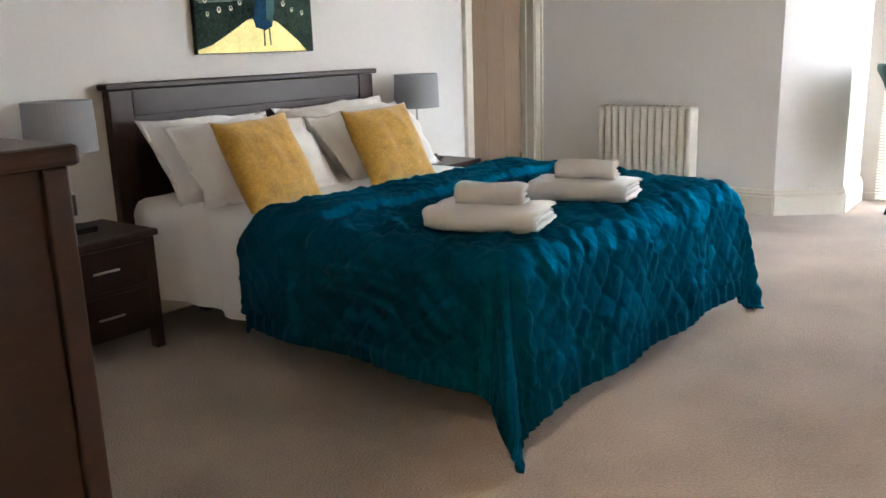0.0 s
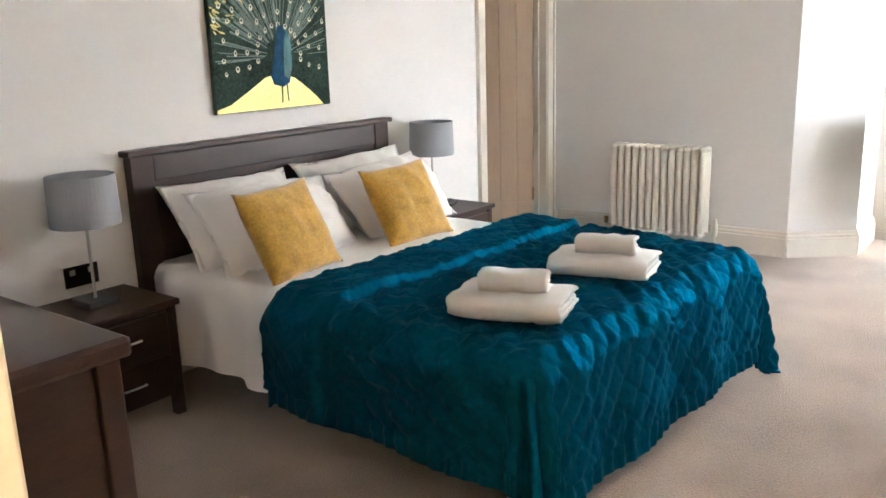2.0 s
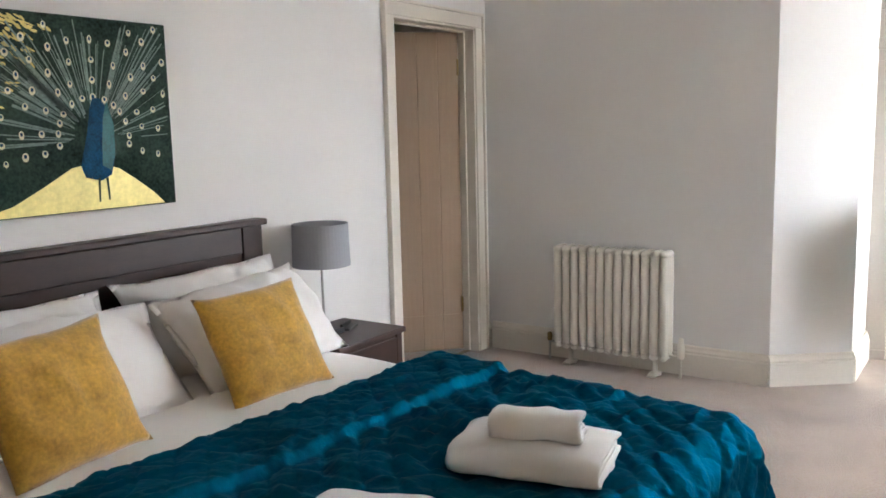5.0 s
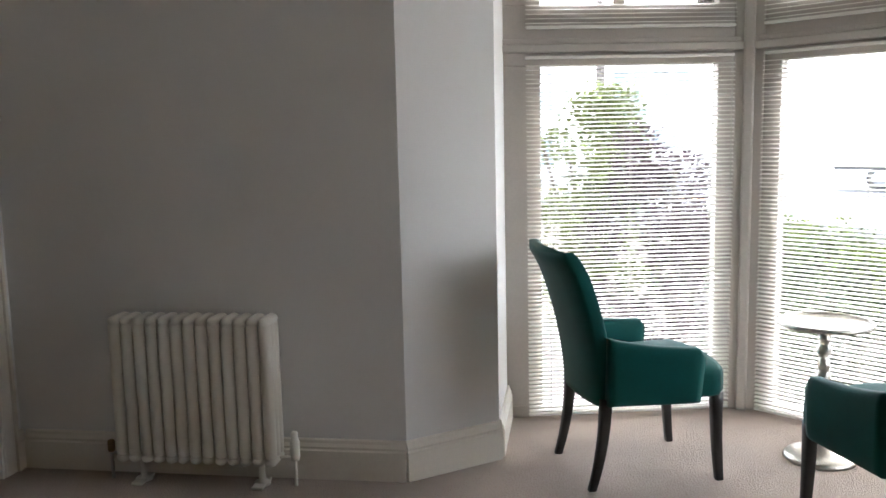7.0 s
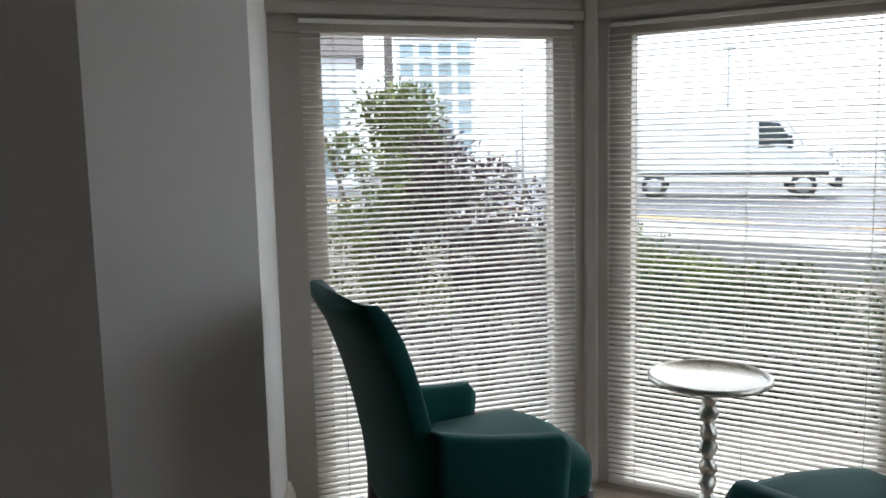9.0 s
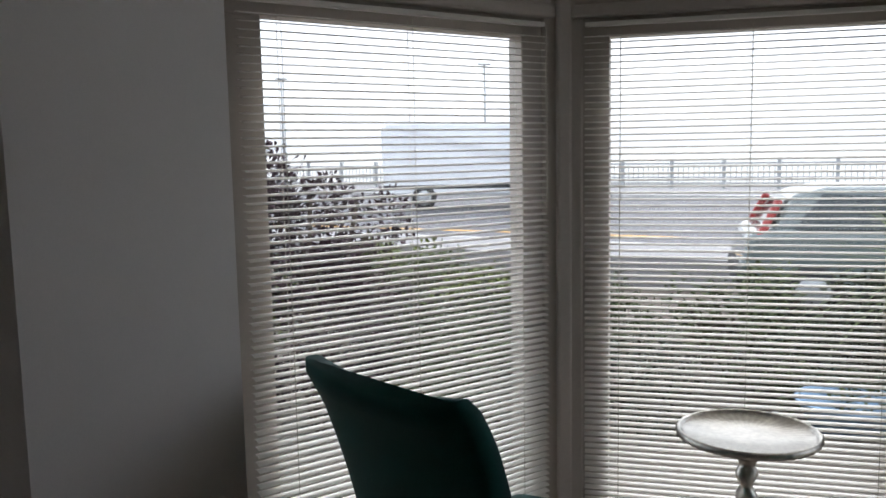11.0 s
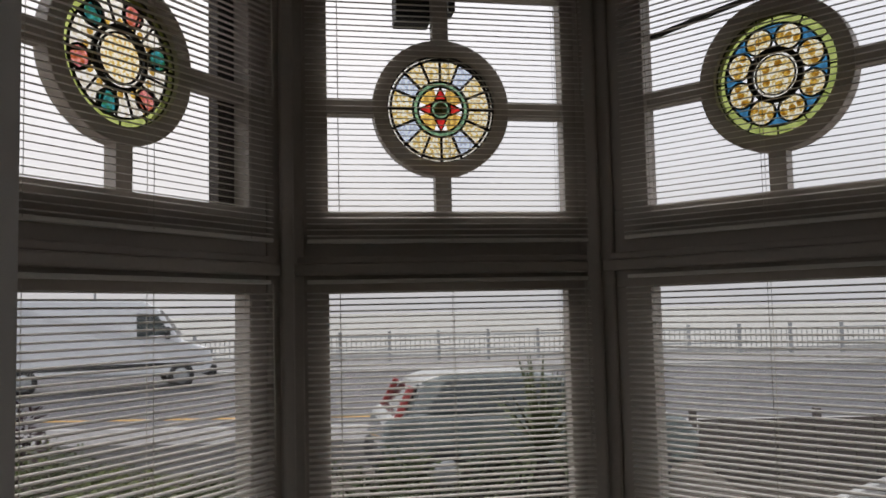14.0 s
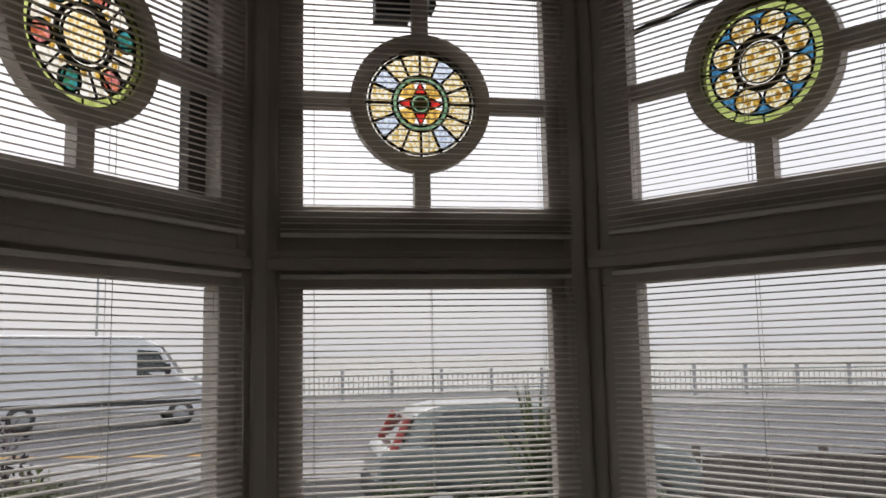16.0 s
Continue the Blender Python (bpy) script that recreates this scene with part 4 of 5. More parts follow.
def roundel(win, design):
    r, mt, w, cx, cz = win
    base_ = root("leaded_roundel", mt @ pose(cx, 0.02, cz) @ Matrix.Scale(1.034, 4), "round leaded stained glass light in the upper window", "stained glass", "stained glass roundels")
    lines = []

    def piece(kind, pts, y=0.0):
        bm = bmesh.new()
        bm.faces.new([bm.verts.new((px, y, pz)) for px, pz in pts])
        finish("glass_piece", bm, SG[kind], base_)

    def came(pts, rad=0.0028, cyc=True):
        bm2 = [(px, -0.001, pz) for px, pz in pts]
        lines.append((bm2, rad, cyc))

    R = 0.19
    tp = 2 * math.pi
    if design == 2:
        for k in range(32):
            piece("clear", arc_poly(0.176, R - 0.001, tp * k / 32, tp * (k + 1) / 32, 2))
        kinds = ["flower", "flower", "pale_blue", "flower", "flower", "flower", "pale_blue", "flower", "flower", "pale_blue", "flower", "flower", "flower", "pale_blue", "flower", "flower"]
        for k in range(16):
            piece(kinds[k], arc_poly(0.098, 0.175, tp * k / 16, tp * (k + 1) / 16, 3))
            came([(0.098 * math.cos(tp * k / 16), 0.098 * math.sin(tp * k / 16)), (R * math.cos(tp * k / 16), R * math.sin(tp * k / 16))], 0.004, False)
        piece("green", arc_poly(0.080, 0.098, 0, tp * 0.9999, 48))
        for k in range(4):
            a = tp * k / 4
            piece("amber", arc_poly(0.034, 0.080, a + 0.30, a + tp / 4 - 0.30, 6))
            star = [(0.078 * math.cos(a), 0.078 * math.sin(a)), (0.040 * math.cos(a + 0.55), 0.040 * math.sin(a + 0.55)), (0.033 * math.cos(a), 0.033 * math.sin(a)), (0.040 * math.cos(a - 0.55), 0.040 * math.sin(a - 0.55))]
            piece("red", star, -0.0008)
            came(star, 0.0022)
        piece("green", disc_poly(0, 0, 0.034))
        piece("umber", disc_poly(0, 0, 0.024), -0.0006)
        piece("amber", disc_poly(0, 0, 0.008), -0.0008)
        for q in (R, 0.176, 0.098, 0.080, 0.034):
            came(disc_poly(0, 0, q, 48), 0.0042 if q > 0.15 else 0.0034)
    elif design == 3:
        for k in range(12):
            piece("olive", arc_poly(0.160, R - 0.001, tp * k / 12, tp * (k + 1) / 12, 4))
            came([(0.160 * math.cos(tp * k / 12), 0.160 * math.sin(tp * k / 12)), (R * math.cos(tp * k / 12), R * math.sin(tp * k / 12))], 0.002, False)
        for k in range(8):
            a = tp * k / 8
            piece("blue", [(0.159 * math.cos(a - 0.3), 0.159 * math.sin(a - 0.3)), (0.160 * math.cos(a), 0.160 * math.sin(a)), (0.159 * math.cos(a + 0.3), 0.159 * math.sin(a + 0.3)), (0.142 * math.cos(a + 0.1), 0.142 * math.sin(a + 0.1)), (0.102 * math.cos(a), 0.102 * math.sin(a)), (0.142 * math.cos(a - 0.1), 0.142 * math.sin(a - 0.1))], 0.0015)
        for k in range(8):
            a = tp * (k + 0.5) / 8
            x_, y_ = 0.120 * math.cos(a), 0.120 * math.sin(a)
            pts = disc_poly(x_, y_, 0.042, 20, 0.95, a)
            piece("flower", pts)
            came(pts, 0.003)
            for q in range(3):
                b_ = a + (q - 1) * 0.22
                piece("amber", disc_poly(0.122 * math.cos(b_), 0.122 * math.sin(b_), 0.012, 8), -0.0008)
        piece("clear", arc_poly(0.062, 0.072, 0, tp * 0.9999, 40), -0.001)
        piece("flower", disc_poly(0, 0, 0.061, 32), -0.001)
        for q in range(5):
            piece("amber", disc_poly(0.035 * math.cos(q * 1.25), 0.035 * math.sin(q * 1.25), 0.013, 8), -0.0018)
        came(disc_poly(0, 0, R, 48), 0.003)
        came(disc_poly(0, 0, 0.160, 48), 0.003)
        came(disc_poly(0, 0, 0.079, 48), 0.008)
        came(disc_poly(0, 0, 0.062, 48), 0.002)
    else:
        for k in range(12):
            piece("olive", arc_poly(0.164, R - 0.001, tp * k / 12, tp * (k + 1) / 12, 4))
            came([(0.164 * math.cos(tp * k / 12), 0.164 * math.sin(tp * k / 12)), (R * math.cos(tp * k / 12), R * math.sin(tp * k / 12))], 0.002, False)
        for k in range(18):
            piece("clear" if k % 3 else "flower", arc_poly(0.086, 0.164, tp * k / 18, tp * (k + 1) / 18, 3), 0.0012)
            a = tp * k / 18
            came([(0.086 * math.cos(a), 0.086 * math.sin(a)), (0.164 * math.cos(a + 0.1), 0.164 * math.sin(a + 0.1))], 0.0026, False)
        for k in range(6):
            a = tp * (k + 0.2) / 6
            x_, y_ = 0.133 * math.cos(a), 0.133 * math.sin(a)
            pts = disc_poly(x_, y_, 0.033, 18)
            piece("rose" if k % 2 else "teal", pts, -0.0008)
            came(pts, 0.0032)
            b_ = a + tp / 12
            for q in (-0.2, 0.2):
                piece("amber", disc_poly(0.112 * math.cos(b_ + q), 0.10 * math.sin(b_ + q), 0.011, 8), -0.0008)
        piece("clear", arc_poly(0.071, 0.080, 0, tp * 0.9999, 40), -0.001)
        piece("flower", disc_poly(0, 0, 0.069, 32), -0.001)
        came(disc_poly(0, 0, R, 48), 0.003)
        came(disc_poly(0, 0, 0.164, 48), 0.003)
        came(disc_poly(0, 0, 0.086, 48), 0.006)
        came(disc_poly(0, 0, 0.070, 48), 0.003)
    bm = bmesh.new()
    for pts, rad_, cyc in lines:
        n = len(pts)
        for k in range(n if cyc else n - 1):
            p, q = Vector(pts[k]), Vector(pts[(k + 1) % n])
            d = q - p
            if d.length < 1e-5:
                continue
            s_ = Vector((-d.z, 0, d.x)).normalized() * rad_
            o_ = Vector((0, rad_ * 0.7 + 0.001, 0))
            e_ = d.normalized() * rad_ * 0.3
            vs = [bm.verts.new(c) for c in (p - e_ - s_ - o_, q + e_ - s_ - o_, q + e_ + s_ - o_, p - e_ + s_ - o_, p - e_ - s_ + o_, q + e_ - s_ + o_, q + e_ + s_ + o_, p - e_ + s_ + o_)]
            for f in ((0, 1, 2, 3), (7, 6, 5, 4), (0, 4, 5, 1), (1, 5, 6, 2), (2, 6, 7, 3), (3, 7, 4, 0)):
                bm.faces.new([vs[i] for i in f])
    finish("lead_came", bm, M_LEAD, base_)
    return base_


roundel(WINS[0], 1)
roundel(WINS[1], 2)
roundel(WINS[2], 3)

# ---- hall lamp behind the doorway ----
M_BULB = bpy.data.materials.new("warm_bulb")
M_BULB.use_nodes = True
bb = M_BULB.node_tree.nodes["Principled BSDF"]
bb.inputs["Emission Color"].default_value = (1, 0.72, 0.42, 1)
bb.inputs["Emission Strength"].default_value = 16.0
hl = root("ceiling_lamp", pose(-4.3, -3.1, 2.6), "round warm ceiling lamp in the hall", "lamp")
lathe("rose", [(0.05, 0.3), (0.06, 0.33), (0.06, CEIL - 2.6)], M_TRIM, hl, 20)
lathe("cord", [(0.004, 0.09), (0.004, 0.31)], M_CORD, hl, 8)
lathe("globe", [(0.01, -0.12), (0.07, -0.1), (0.115, -0.03), (0.115, 0.03), (0.07, 0.09), (0.02, 0.11)], M_BULB, hl, 24)

# ---- outside ----
GZ = -1.0
RZ = -0.5
M_ASPH = mat("wet_asphalt", (0.085, 0.083, 0.09), 0.6, var=0.4, scale=0.35, fine=30, bump=0.3, spec=0.25, stretch=(2.5, 0.25, 1))
M_GROUND = mat("garden_gravel", (0.085, 0.066, 0.05), 0.9, var=0.4, scale=0.8, fine=24, bump=0.6, dist=0.02)
M_PAVE = mat("pale_pavement", (0.22, 0.21, 0.205), 0.7, var=0.2, scale=0.6, fine=20)
M_KERB = mat("concrete_kerb", (0.45, 0.44, 0.42), 0.7, var=0.15)
M_SAND = mat("hazy_beach", (0.42, 0.41, 0.38), 0.9, var=0.1, scale=0.05, fine=2)
M_LEAFG = mat("leaf_green", (0.075, 0.09, 0.04), 0.8, var=0.5, scale=1.5, fine=9, bump=0, spec=0.15)
M_LEAFY = mat("leaf_yellow_green", (0.14, 0.165, 0.05), 0.8, var=0.4, scale=1.5, fine=9, bump=0, spec=0.15)
M_LEAFP = mat("leaf_purple", (0.05, 0.03, 0.035), 0.8, var=0.5, scale=1.5, fine=9, bump=0, spec=0.15)
M_LEAFD = mat("leaf_dark", (0.05, 0.055, 0.036), 0.8, var=0.5, scale=1.5, fine=9, bump=0, spec=0.15)
M_BARK = mat("bark", (0.09, 0.07, 0.05), 0.9, var=0.3)
M_VAN = mat("white_van_paint", (0.66, 0.67, 0.68), 0.25, var=0.03, coat=0.5, bump=0)
M_CAR = mat("silver_green_car_paint", (0.11, 0.135, 0.13), 0.22, var=0.05, coat=0.7, bump=0)
M_WIN = mat("dark_vehicle_glass", (0.02, 0.03, 0.032), 0.08, var=0.1, bump=0)
M_TYRE = mat("tyre_rubber", (0.02, 0.02, 0.02), 0.8)
M_REDL = mat("red_lens", (0.30, 0.03, 0.025), 0.3, var=0.1, bump=0)
M_RAIL = mat("galvanised_rail", (0.35, 0.36, 0.36), 0.5, metal=0.4)
M_YEL = mat("road_paint_yellow", (0.55, 0.30, 0.05), 0.6, var=0.2)
M_REND = mat("white_render", (0.72, 0.73, 0.74), 0.85, var=0.06, scale=0.4, fine=6)
M_PLAN = mat("weathered_timber", (0.10, 0.085, 0.075), 0.8, var=0.3, stretch=(1, 1, 8))
M_BLUEP = mat("blue_plastic", (0.26, 0.38, 0.52), 0.5, var=0.1)

bm = bmesh.new()
v4 = [bm.verts.new(p) for p in ((-2500, -2500, GZ - 0.12), (2500, -2500, GZ - 0.12), (2500, 2500, GZ - 0.12), (-2500, 2500, GZ - 0.12))]
bm.faces.new(v4)
st(finish("ground", bm, M_SAND), "pale hazy beach and sea front reaching the horizon", "ground")
AX = -51.0
ROADM = pose(0.9, -1.4, 0, 0, 0, AX)


def strip(name, d0, d1, z0, z1, m, label, cat_, w0=-120, w1=120):
    return st(box(name, (d0, w0, z0), (d1, w1, z1), m, mt=ROADM), label, cat_)


strip("garden_ground", -30, 14.2, GZ - 0.3, GZ - 0.01, M_GROUND, "dark gravelled front garden", "ground", -40, 40)
strip("driveway", 9.95, 14.21, GZ - 0.3, RZ - 0.11, M_GROUND, "raised gravel parking strip in front of the garden", "driveway", -3.3, 1.5)
strip("pavement_near", 14.22, 16.2, GZ - 0.3, RZ, M_PAVE, "pale wet pavement", "pavement")
strip("kerb_near", 16.21, 16.4, GZ - 0.3, RZ, M_KERB, "concrete kerb", "kerb")
strip("road", 16.41, 32.0, GZ - 0.3, RZ - 0.11, M_ASPH, "wet grey asphalt road", "road")
strip("kerb_far", 32.01, 32.3, GZ - 0.3, RZ + 0.02, M_KERB, "concrete kerb", "kerb")
strip("promenade", 32.31, 39.0, GZ - 0.3, RZ, M_PAVE, "pale promenade pavement", "pavement")
strip("yellow_line", 18.4, 18.65, RZ - 0.11, RZ - 0.104, M_YEL, "worn yellow road line", "road marking", 2, 60)
strip("sea_wall", 39.01, 39.5, GZ - 0.3, RZ + 0.2, M_KERB, "low sea wall under the railing", "wall")

fence = root("promenade_railing", ROADM @ pose(37.5, 0, RZ), "galvanised promenade railing of posts and thin bars", "railing")
boxes("rail", [((-0.03, -60, h), (0.03, 60, h + 0.06)) for h in (0.45, 1.05)], M_RAIL, fence)
boxes("post", [((-0.06, -60 + 2.2 * k, 0), (0.06, -59.86 + 2.2 * k, 1.3)) for k in range(55)], M_RAIL, fence)
tagged(boxes("bar", [((-0.012, -60 + 0.22 * k, 0.1), (0.012, -59.97 + 0.22 * k, 1.05)) for k in range(545)], M_RAIL, fence), kind="stuff")


def plant(name, label, cat_, x, y, z, rad_, h, m, count, leaf, seed, stems=7, cone=0.0):
    """A shrub: tapered stems and many small folded leaves in an uneven crown."""
    rng = random.Random(seed)
    r = root(name, pose(x, y, z), label, cat_)
    for k in range(stems):
        a = rng.uniform(0, 6.28)
        e = rng.uniform(0.3, 0.8) * rad_
        tube("stem", [(0.05 * math.cos(a), 0.05 * math.sin(a), 0), (0.5 * e * math.cos(a), 0.5 * e * math.sin(a), h * 0.45), (e * math.cos(a + 0.2), e * math.sin(a + 0.2), h * rng.uniform(0.7, 0.95))], 0.02, M_BARK, r)
    bm = bmesh.new()
    clumps = []
    for k in range(26):
        a, hh = rng.uniform(0, 6.28), rng.uniform(0.12, 1.0)
        wr = rad_ * (1 - cone * hh) * math.sqrt(max(0.05, 1 - (hh - 0.4) ** 2 * 1.6))
        q = wr * rng.uniform(0.35, 1)
        clumps.append((q * math.cos(a), q * math.sin(a), h * hh, rng.uniform(0.2, 0.42) * rad_))
    for k in range(count):
        c = rng.choice(clumps)
        v = Vector((rng.gauss(0, 1), rng.gauss(0, 1), rng.gauss(0, 1))).normalized() * c[3] * rng.uniform(0.4, 1.05)
        p = Vector(c[:3]) + v
        if p.z < 0.03:
            p.z = 0.03 + rng.random() * 0.1
        d = (v.normalized() + Vector((rng.gauss(0, 0.6), rng.gauss(0, 0.6), rng.gauss(0, 0.6)))).normalized()
        s_ = d.cross(Vector((rng.random(), rng.random(), 1))).normalized()
        l_ = leaf * rng.uniform(0.6, 1.3)
        nrm = d.cross(s_) * l_ * 0.12
        vs = [bm.verts.new(q) for q in (p, p + d * l_ * 0.5 + s_ * l_ * 0.28 + nrm, p + d * l_, p + d * l_ * 0.5 - s_ * l_ * 0.28 + nrm)]
        bm.faces.new(vs[:3])
        bm.faces.new((vs[0], vs[2], vs[3]))
    tagged(finish("foliage", bm, m, r), kind="stuff")
    return r


def at_bay(d, s):
    """A place d metres out along the bay's axis and s to its left."""
    p = ROADM @ Vector((d, s, 0))
    return p.x, p.y


def spiky(name, label, d, s, z, h, m, seed, blades=46):
    rng = random.Random(seed)
    x, y = at_bay(d, s)
    r = root(name, pose(x, y, GZ), label, "palm plant")
    lathe("trunk", [(0.12, 0), (0.09, 0.3 * z), (0.075, 0.7 * z), (0.08, z)], M_BARK, r, 10)
    bm = bmesh.new()
    for k in range(blades):
        a, el = rng.uniform(0, 6.28), rng.uniform(-0.1, 1.45)
        L = h * rng.uniform(0.7, 1.1)
        d_ = Vector((math.cos(a) * math.cos(el), math.sin(a) * math.cos(el), math.sin(el)))
        s_ = Vector((-math.sin(a), math.cos(a), 0)) * 0.022
        p0 = Vector((0, 0, z))
        pts = [p0 + d_ * L * t_ - Vector((0, 0, 0.35 * L * t_ * t_ * (1.3 - el * 0.7))) for t_ in (0, 0.4, 0.75, 1)]
        ws = (0.6, 1, 0.7, 0.05)
        row = [(bm.verts.new(p - s_ * w_), bm.verts.new(p + s_ * w_)) for p, w_ in zip(pts, ws)]
        for a_, b_ in zip(row, row[1:]):
            bm.faces.new((a_[0], a_[1], b_[1], b_[0]))
    tagged(finish("blades", bm, m, r), kind="stuff")


# garden planting seen through the blinds
plant("bamboo_shrub", "tall light green leafy shrub in the front garden", "shrub", 8.6, -2.62, GZ, 0.95, 2.75, M_LEAFY, 8500, 0.075, 1, cone=0.35)
plant("purple_shrub", "dark purple-leaved shrub in the front garden", "shrub", 7.5, -3.5, GZ, 0.85, 2.3, M_LEAFP, 9000, 0.065, 2)
for k, (x, y, rr_, hh_) in enumerate(((14.2, -6.5, 1.0, 0.62), (12.4, -6.9, 1.0, 0.6), (10.7, -6.8, 0.9, 0.55))):
    plant("green_shrub", "yellow-green low shrub by the garden edge", "shrub", x, y, GZ, rr_, hh_, M_LEAFY if k != 1 else M_LEAFG, 2600, 0.10, 4 + k)
for k, (x, y, rr_, hh_) in enumerate(((9.0, -7.0, 0.9, 0.7), (8.9, -5.2, 1.0, 0.75), (7.2, -4.6, 0.8, 0.8), (6.9, -6.1, 0.9, 0.6), (11.2, -4.6, 1.0, 0.9), (5.6, -4.1, 0.7, 0.6), (6.4, -8.1, 0.8, 0.55), (3.9, -7.4, 0.8, 0.45), (7.13, -7.67, 0.75, 1.0), (6.2, -8.43, 0.75, 1.05), (5.19, -9.24, 0.75, 1.0))):
    plant("dark_shrub", "dark low garden shrub with small leaves", "shrub", x, y, GZ, rr_, hh_, M_LEAFD if k % 2 else M_LEAFG, 2400, 0.09, 14 + k)
spiky("cordyline", "spiky leaved palm on a short trunk in the garden", 8.6, -0.75, 1.2, 1.15, M_LEAFG, 9, 130)


def wheel(parent, x, y, r_):
    w_ = root("wheel", pose(0, 0, 0), "", "")
    for key in list(w_.keys()):
        del w_[key]
    w_.parent = parent
    w_.matrix_basis = pose(x, y, r_, 90, 0, 0)
    lathe("tyre", [(r_ * 0.62, -0.1), (r_ * 0.95, -0.105), (r_, -0.07), (r_, 0.07), (r_ * 0.95, 0.105), (r_ * 0.62, 0.1)], M_TYRE, w_, 28)
    lathe("rim", [(0.05, -0.112), (r_ * 0.6, -0.108), (r_ * 0.62, 0.108), (0.05, 0.112)], M_RAIL, w_, 20)


def side_body(name, prof, w, m, parent, taper=0.0, bevel=0.05):
    """Extrude a side outline (x, z) across the width, narrower towards the top."""
    bm = bmesh.new()
    zs = [z for _, z in prof]
    z0, z1 = min(zs), max(zs)
    sides = []
    for s in (-1, 1):
        sides.append([bm.verts.new((x, s * (w / 2) * (1 - taper * max(0, (z - z0) / (z1 - z0) - 0.5) * 2), z)) for x, z in prof])
    bm.faces.new(sides[0])
    bm.faces.new(sides[1][::-1])
    n = len(prof)
    for k in range(n):
        bm.faces.new((sides[0][k], sides[0][(k + 1) % n], sides[1][(k + 1) % n], sides[1][k]))
    return finish(name, bm, m, parent, bevel=bevel, seg=3)


van = root("panel_van", pose(26.8, -14.6, RZ - 0.11, 0, 0, -113) @ Matrix.Scale(1.12, 4), "white high-roof panel van parked on the road", "van")
side_body("body", [(-3.3, 0.45), (2.75, 0.40), (2.85, 0.75), (2.75, 1.1), (1.95, 1.38), (1.35, 2.25), (0.9, 2.52), (-3.2, 2.6), (-3.35, 2.4)], 2.0, M_VAN, van, 0.12, 0.08)
for s in (-1, 1):
    bm = bmesh.new()
    bm.faces.new([bm.verts.new((px, s * (1.0 - 0.04), pz)) for px, pz in ((0.75, 1.42), (1.75, 1.42), (1.28, 2.1), (0.75, 2.15))])
    finish("side_window", bm, M_WIN, van).location = (0, s * 0.03, 0)
bm = bmesh.new()
bm.faces.new([bm.verts.new(p) for p in ((2.02, -0.85, 1.42), (2.02, 0.85, 1.42), (1.42, 0.8, 2.2), (1.42, -0.8, 2.2))])
finish("windscreen", bm, M_WIN, van).location = (0.03, 0, 0.03)
box("bumper", (2.7, -0.98, 0.3), (2.95, 0.98, 0.62), M_TYRE, van, 0.05)
box("sill_trim", (-3.3, -1.01, 0.62), (2.6, 1.01, 0.74), M_TYRE, van, 0.02)
boxes("headlamp", [((2.6, -0.95, 0.85), (2.84, -0.6, 1.08)), ((2.6, 0.6, 0.85), (2.84, 0.95, 1.08))], M_RAIL, van, 0.03)
for x_ in (-2.1, 1.95):
    for y_ in (-0.92, 0.92):
        wheel(van, x_, y_, 0.36)
boxes("door_mirror", [((1.5, 1.02, 1.4), (1.62, 1.22, 1.75)), ((1.5, -1.22, 1.4), (1.62, -1.02, 1.75))], M_TYRE, van, 0.03)

cx_, cy_ = 7.4, -10.65
car = root("parked_car", pose(cx_, cy_, RZ - 0.11, 0, 0, AX - 77), "silver-green hatchback car parked in front of the garden", "car")
side_body("body", [(-1.98, 0.32), (1.95, 0.28), (2.05, 0.6), (1.85, 0.86), (0.95, 1.0), (-1.6, 1.05), (-1.98, 1.0), (-2.06, 0.65)], 1.74, M_CAR, car, 0.08, 0.09)
side_body("cabin", [(-1.75, 1.0), (1.0, 0.97), (0.25, 1.42), (-0.2, 1.5), (-1.15, 1.5), (-1.5, 1.42)], 1.55, M_CAR, car, 0.22, 0.06)
for s in (-1, 1):
    bm = bmesh.new()
    bm.faces.new([bm.verts.new(p) for p in ((-1.5, s * 0.785, 1.04), (0.75, s * 0.785, 1.02), (0.18, s * 0.665, 1.37), (-1.2, s * 0.655, 1.42))])
    finish("side_window", bm, M_WIN, car)
bm = bmesh.new()
bm.faces.new([bm.verts.new(p) for p in ((-1.79, -0.66, 1.06), (-1.79, 0.66, 1.06), (-1.56, 0.58, 1.38), (-1.56, -0.58, 1.38))])
finish("rear_window", bm, M_WIN, car)
for s in (-1, 1):
    box("tail_lamp", (-0.05, -0.035, -0.26), (0.04, 0.035, 0.26), M_REDL, car, 0.025, pose(-1.76, s * 0.72, 1.13, s * 12, 27, 0))
box("bumper", (-2.1, -0.84, 0.3), (-1.9, 0.84, 0.6), M_TYRE, car, 0.06)
for x_ in (-1.3, 1.3):
    for y_ in (-0.78, 0.78):
        wheel(car, x_, y_, 0.32)

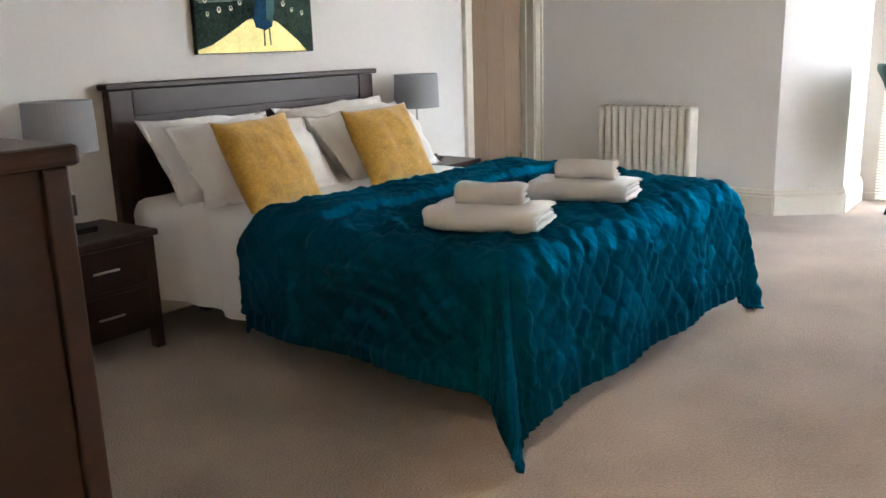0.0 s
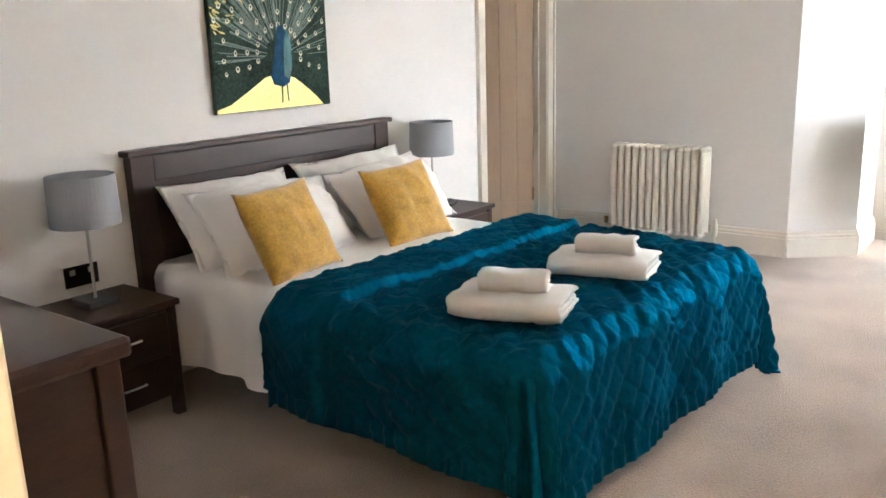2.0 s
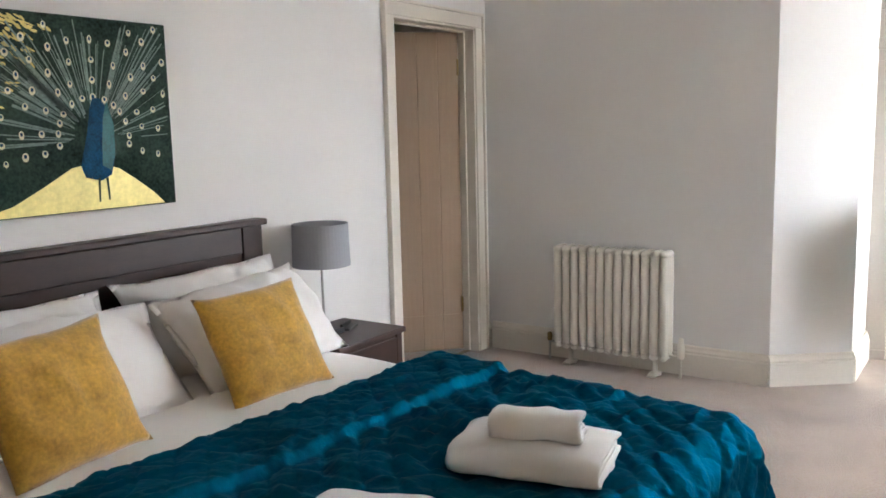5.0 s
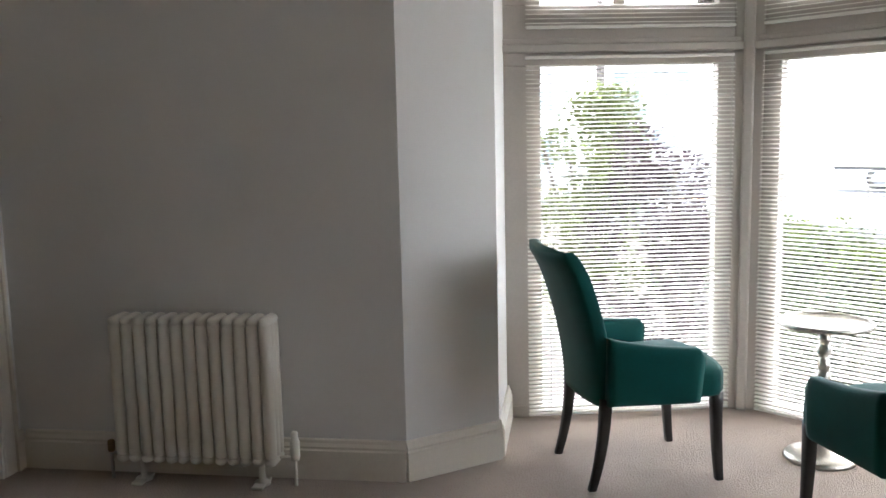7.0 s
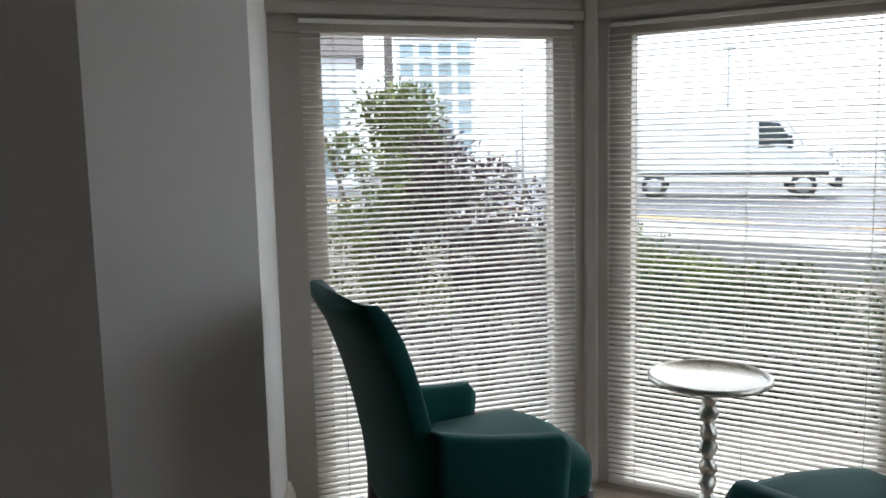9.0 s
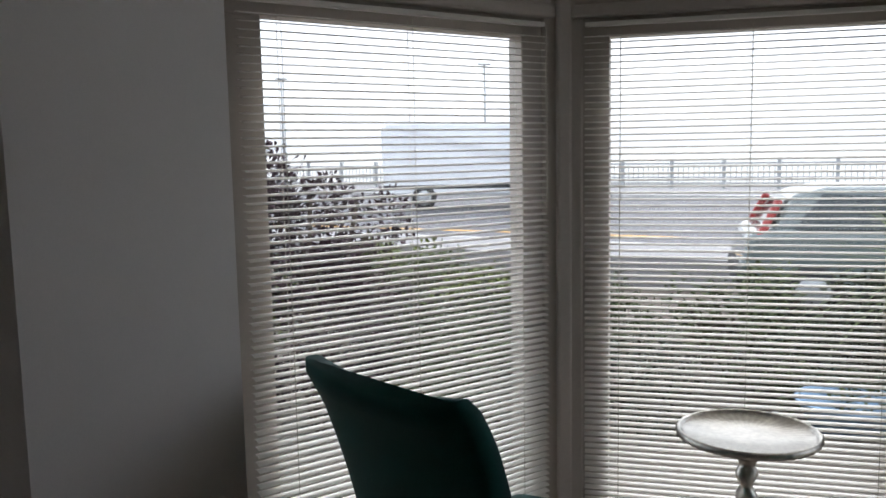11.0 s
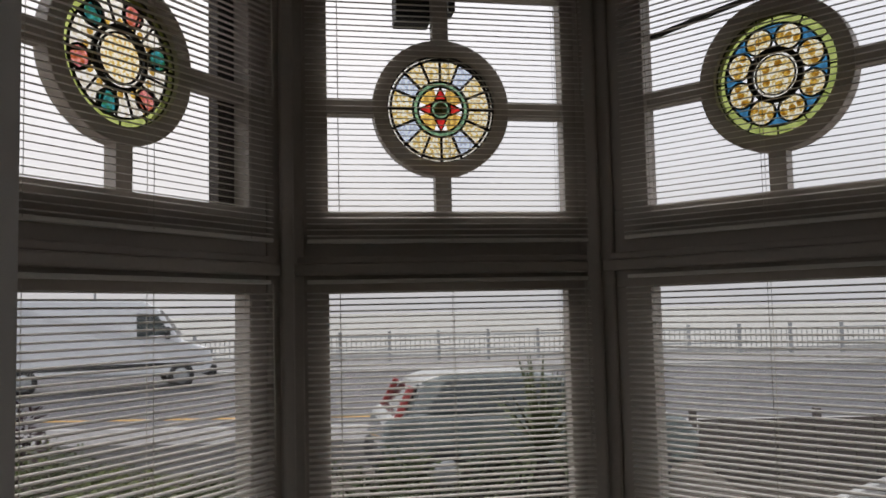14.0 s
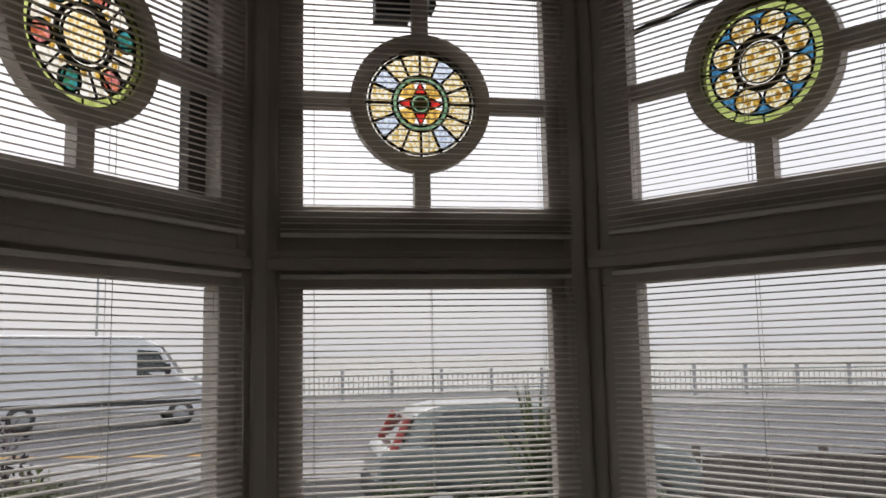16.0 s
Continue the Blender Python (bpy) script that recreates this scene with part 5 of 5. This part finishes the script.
# garden wall and timber screen, coping stones along the path
gw = root("garden_wall", ROADM @ pose(13.0, -5.2, GZ - 0.02), "low dark timber screen beside the garden path", "fence")
for k in range(12):
    box("plank", (-0.02, -1.7 + 0.29 * k, 0), (0.02, -1.42 + 0.29 * k, 0.95), M_PLAN, gw, 0.006)
boxes("fence_post", [((-0.06, y_, 0), (0.06, y_ + 0.1, 1.1)) for y_ in (-1.8, -0.05, 1.8)], M_PLAN, gw, 0.01)
cop = root("path_edging", pose(0, 0, 0), "pale stone edging of the garden path", "edging", kind="structure")
for k in range(14):
    a_, b_ = at_bay(8.1 + 0.52 * k, -1.65 - 0.52 * k)
    box("edging_stone", (-0.37, -0.07, GZ - 0.02), (0.37, 0.07, GZ + 0.16), M_KERB, cop, 0.015).matrix_local = pose(a_, b_, 0, 0, 0, AX - 45)
a_, b_ = at_bay(7.8, -0.2)
pot = root("blue_tub", pose(a_, b_, GZ - 0.012), "wide blue plastic tub standing in the garden", "tub")
lathe("tub_body", [(0.30, 0), (0.42, 0.22), (0.45, 0.24), (0.44, 0.26), (0.40, 0.23), (0.28, 0.05), (0.01, 0.04)], M_BLUEP, pot, 32)

# white block of flats, pole and lamp posts in the distance
flats = root("block_of_flats", pose(129, -14.5, GZ, 0, 0, -6), "white rendered block of flats with glazed balconies", "building")
box("wall", (0, -6, 0), (12, 6, 18), M_REND, flats)
box("roof", (-0.4, -6.4, 18), (12.4, 6.4, 18.5), M_KERB, flats)
M_FLATW = mat("blue_grey_glazing", (0.26, 0.33, 0.36), 0.15, var=0.2, bump=0)
wm = None
for fl in range(6):
    for k in range(4):
        if wm is None:
            ob = box("window", (-0.06, -1.0, 0), (0.02, 1.0, 1.9), M_FLATW, flats)
            wm = ob.data
        else:
            ob = new("window", wm)
            ob.parent = flats
        ob.location = (0, -4.3 + 2.9 * k, 0.9 + 2.9 * fl)
    box("balcony", (-1.3, -5.7, 2.9 * fl + 0.35), (-0.07, 5.7, 2.9 * fl + 0.55), M_REND, flats)
house = root("white_house", pose(39.5, 1.6, GZ, 0, 0, 0), "white rendered house with a grey pitched roof", "house")
box("wall", (0, -4, 0), (7, 4, 6.4), M_REND, house)
bm = bmesh.new()
pts = [(-0.4, -4.4, 6.4), (7.4, -4.4, 6.4), (7.4, 4.4, 6.4), (-0.4, 4.4, 6.4), (3.5, -4.4, 8.8), (3.5, 4.4, 8.8)]
vs = [bm.verts.new(p) for p in pts]
for f in ((0, 1, 4), (2, 3, 5), (1, 2, 5, 4), (3, 0, 4, 5), (0, 3, 2, 1)):
    bm.faces.new([vs[i] for i in f])
finish("roof", bm, M_PLAN, house)
for k in range(3):
    for z in (0.9, 3.2):
        box("window", (-0.05, -3.2 + 2.4 * k, z), (0.02, -1.9 + 2.4 * k, z + 1.3), M_FLATW, house)
pole = root("utility_pole", pose(22.5, -3.25, GZ), "dark timber utility pole with cross arm", "pole")
lathe("post", [(0.14, 0), (0.1, 7.5)], M_PLAN, pole, 12)
box("cross_arm", (-0.06, -0.8, 6.6), (0.06, 0.8, 6.75), M_PLAN, pole)
for k, (d_, s_) in enumerate(((33.5, 15.4), (33.5, 26.5))):
    a_, b_ = at_bay(d_, s_)
    lp = root("street_lamp", pose(a_, b_, RZ), "tall slim grey street lamp on the promenade", "street lamp", "promenade lamps")
    lathe("post", [(0.07, 0), (0.045, 5.5)], M_RAIL, lp, 10)
    box("lantern", (-0.06, -0.3, 5.45), (0.06, 0.3, 5.53), M_RAIL, lp, 0.03)

# awning iron outside the upper windows
M_IRON = mat("black_iron", (0.015, 0.014, 0.013), 0.6, var=0.2)
w2m, w2w = bay_frame(G2)
br = root("awning_bracket", w2m, "dark iron awning bracket outside the window head", "bracket")
box("plate", (w2w * 0.30, 0.046, 2.72), (w2w * 0.455, 0.16, 2.93), M_IRON, br, 0.006)
box("strut", (w2w * 0.53, 0.046, 2.76), (w2w * 0.56, 0.14, 2.93), M_IRON, br, 0.004)
w3m, w3w = bay_frame(G3)
arm3 = root("awning_rod", w3m, "dark iron awning arm slanting outside the window", "awning rod")
tube("rod", [(-0.12, 0.06, 2.61), (w3w + 0.1, 0.06, 2.74)], 0.011, M_IRON, arm3)
box("rod_plate", (0.47, 0.075, 2.72), (0.63, 0.16, 2.93), M_IRON, arm3, 0.006)
w1m, w1w = bay_frame(G1)
dp = root("downpipe_boxing", w1m, "dark weathered boxing outside the bay post", "boxing")
box("board", (w1w - 0.07, 0.046, 2.02), (w1w + 0.1, 0.09, 2.95), M_PLAN, dp, 0.004)
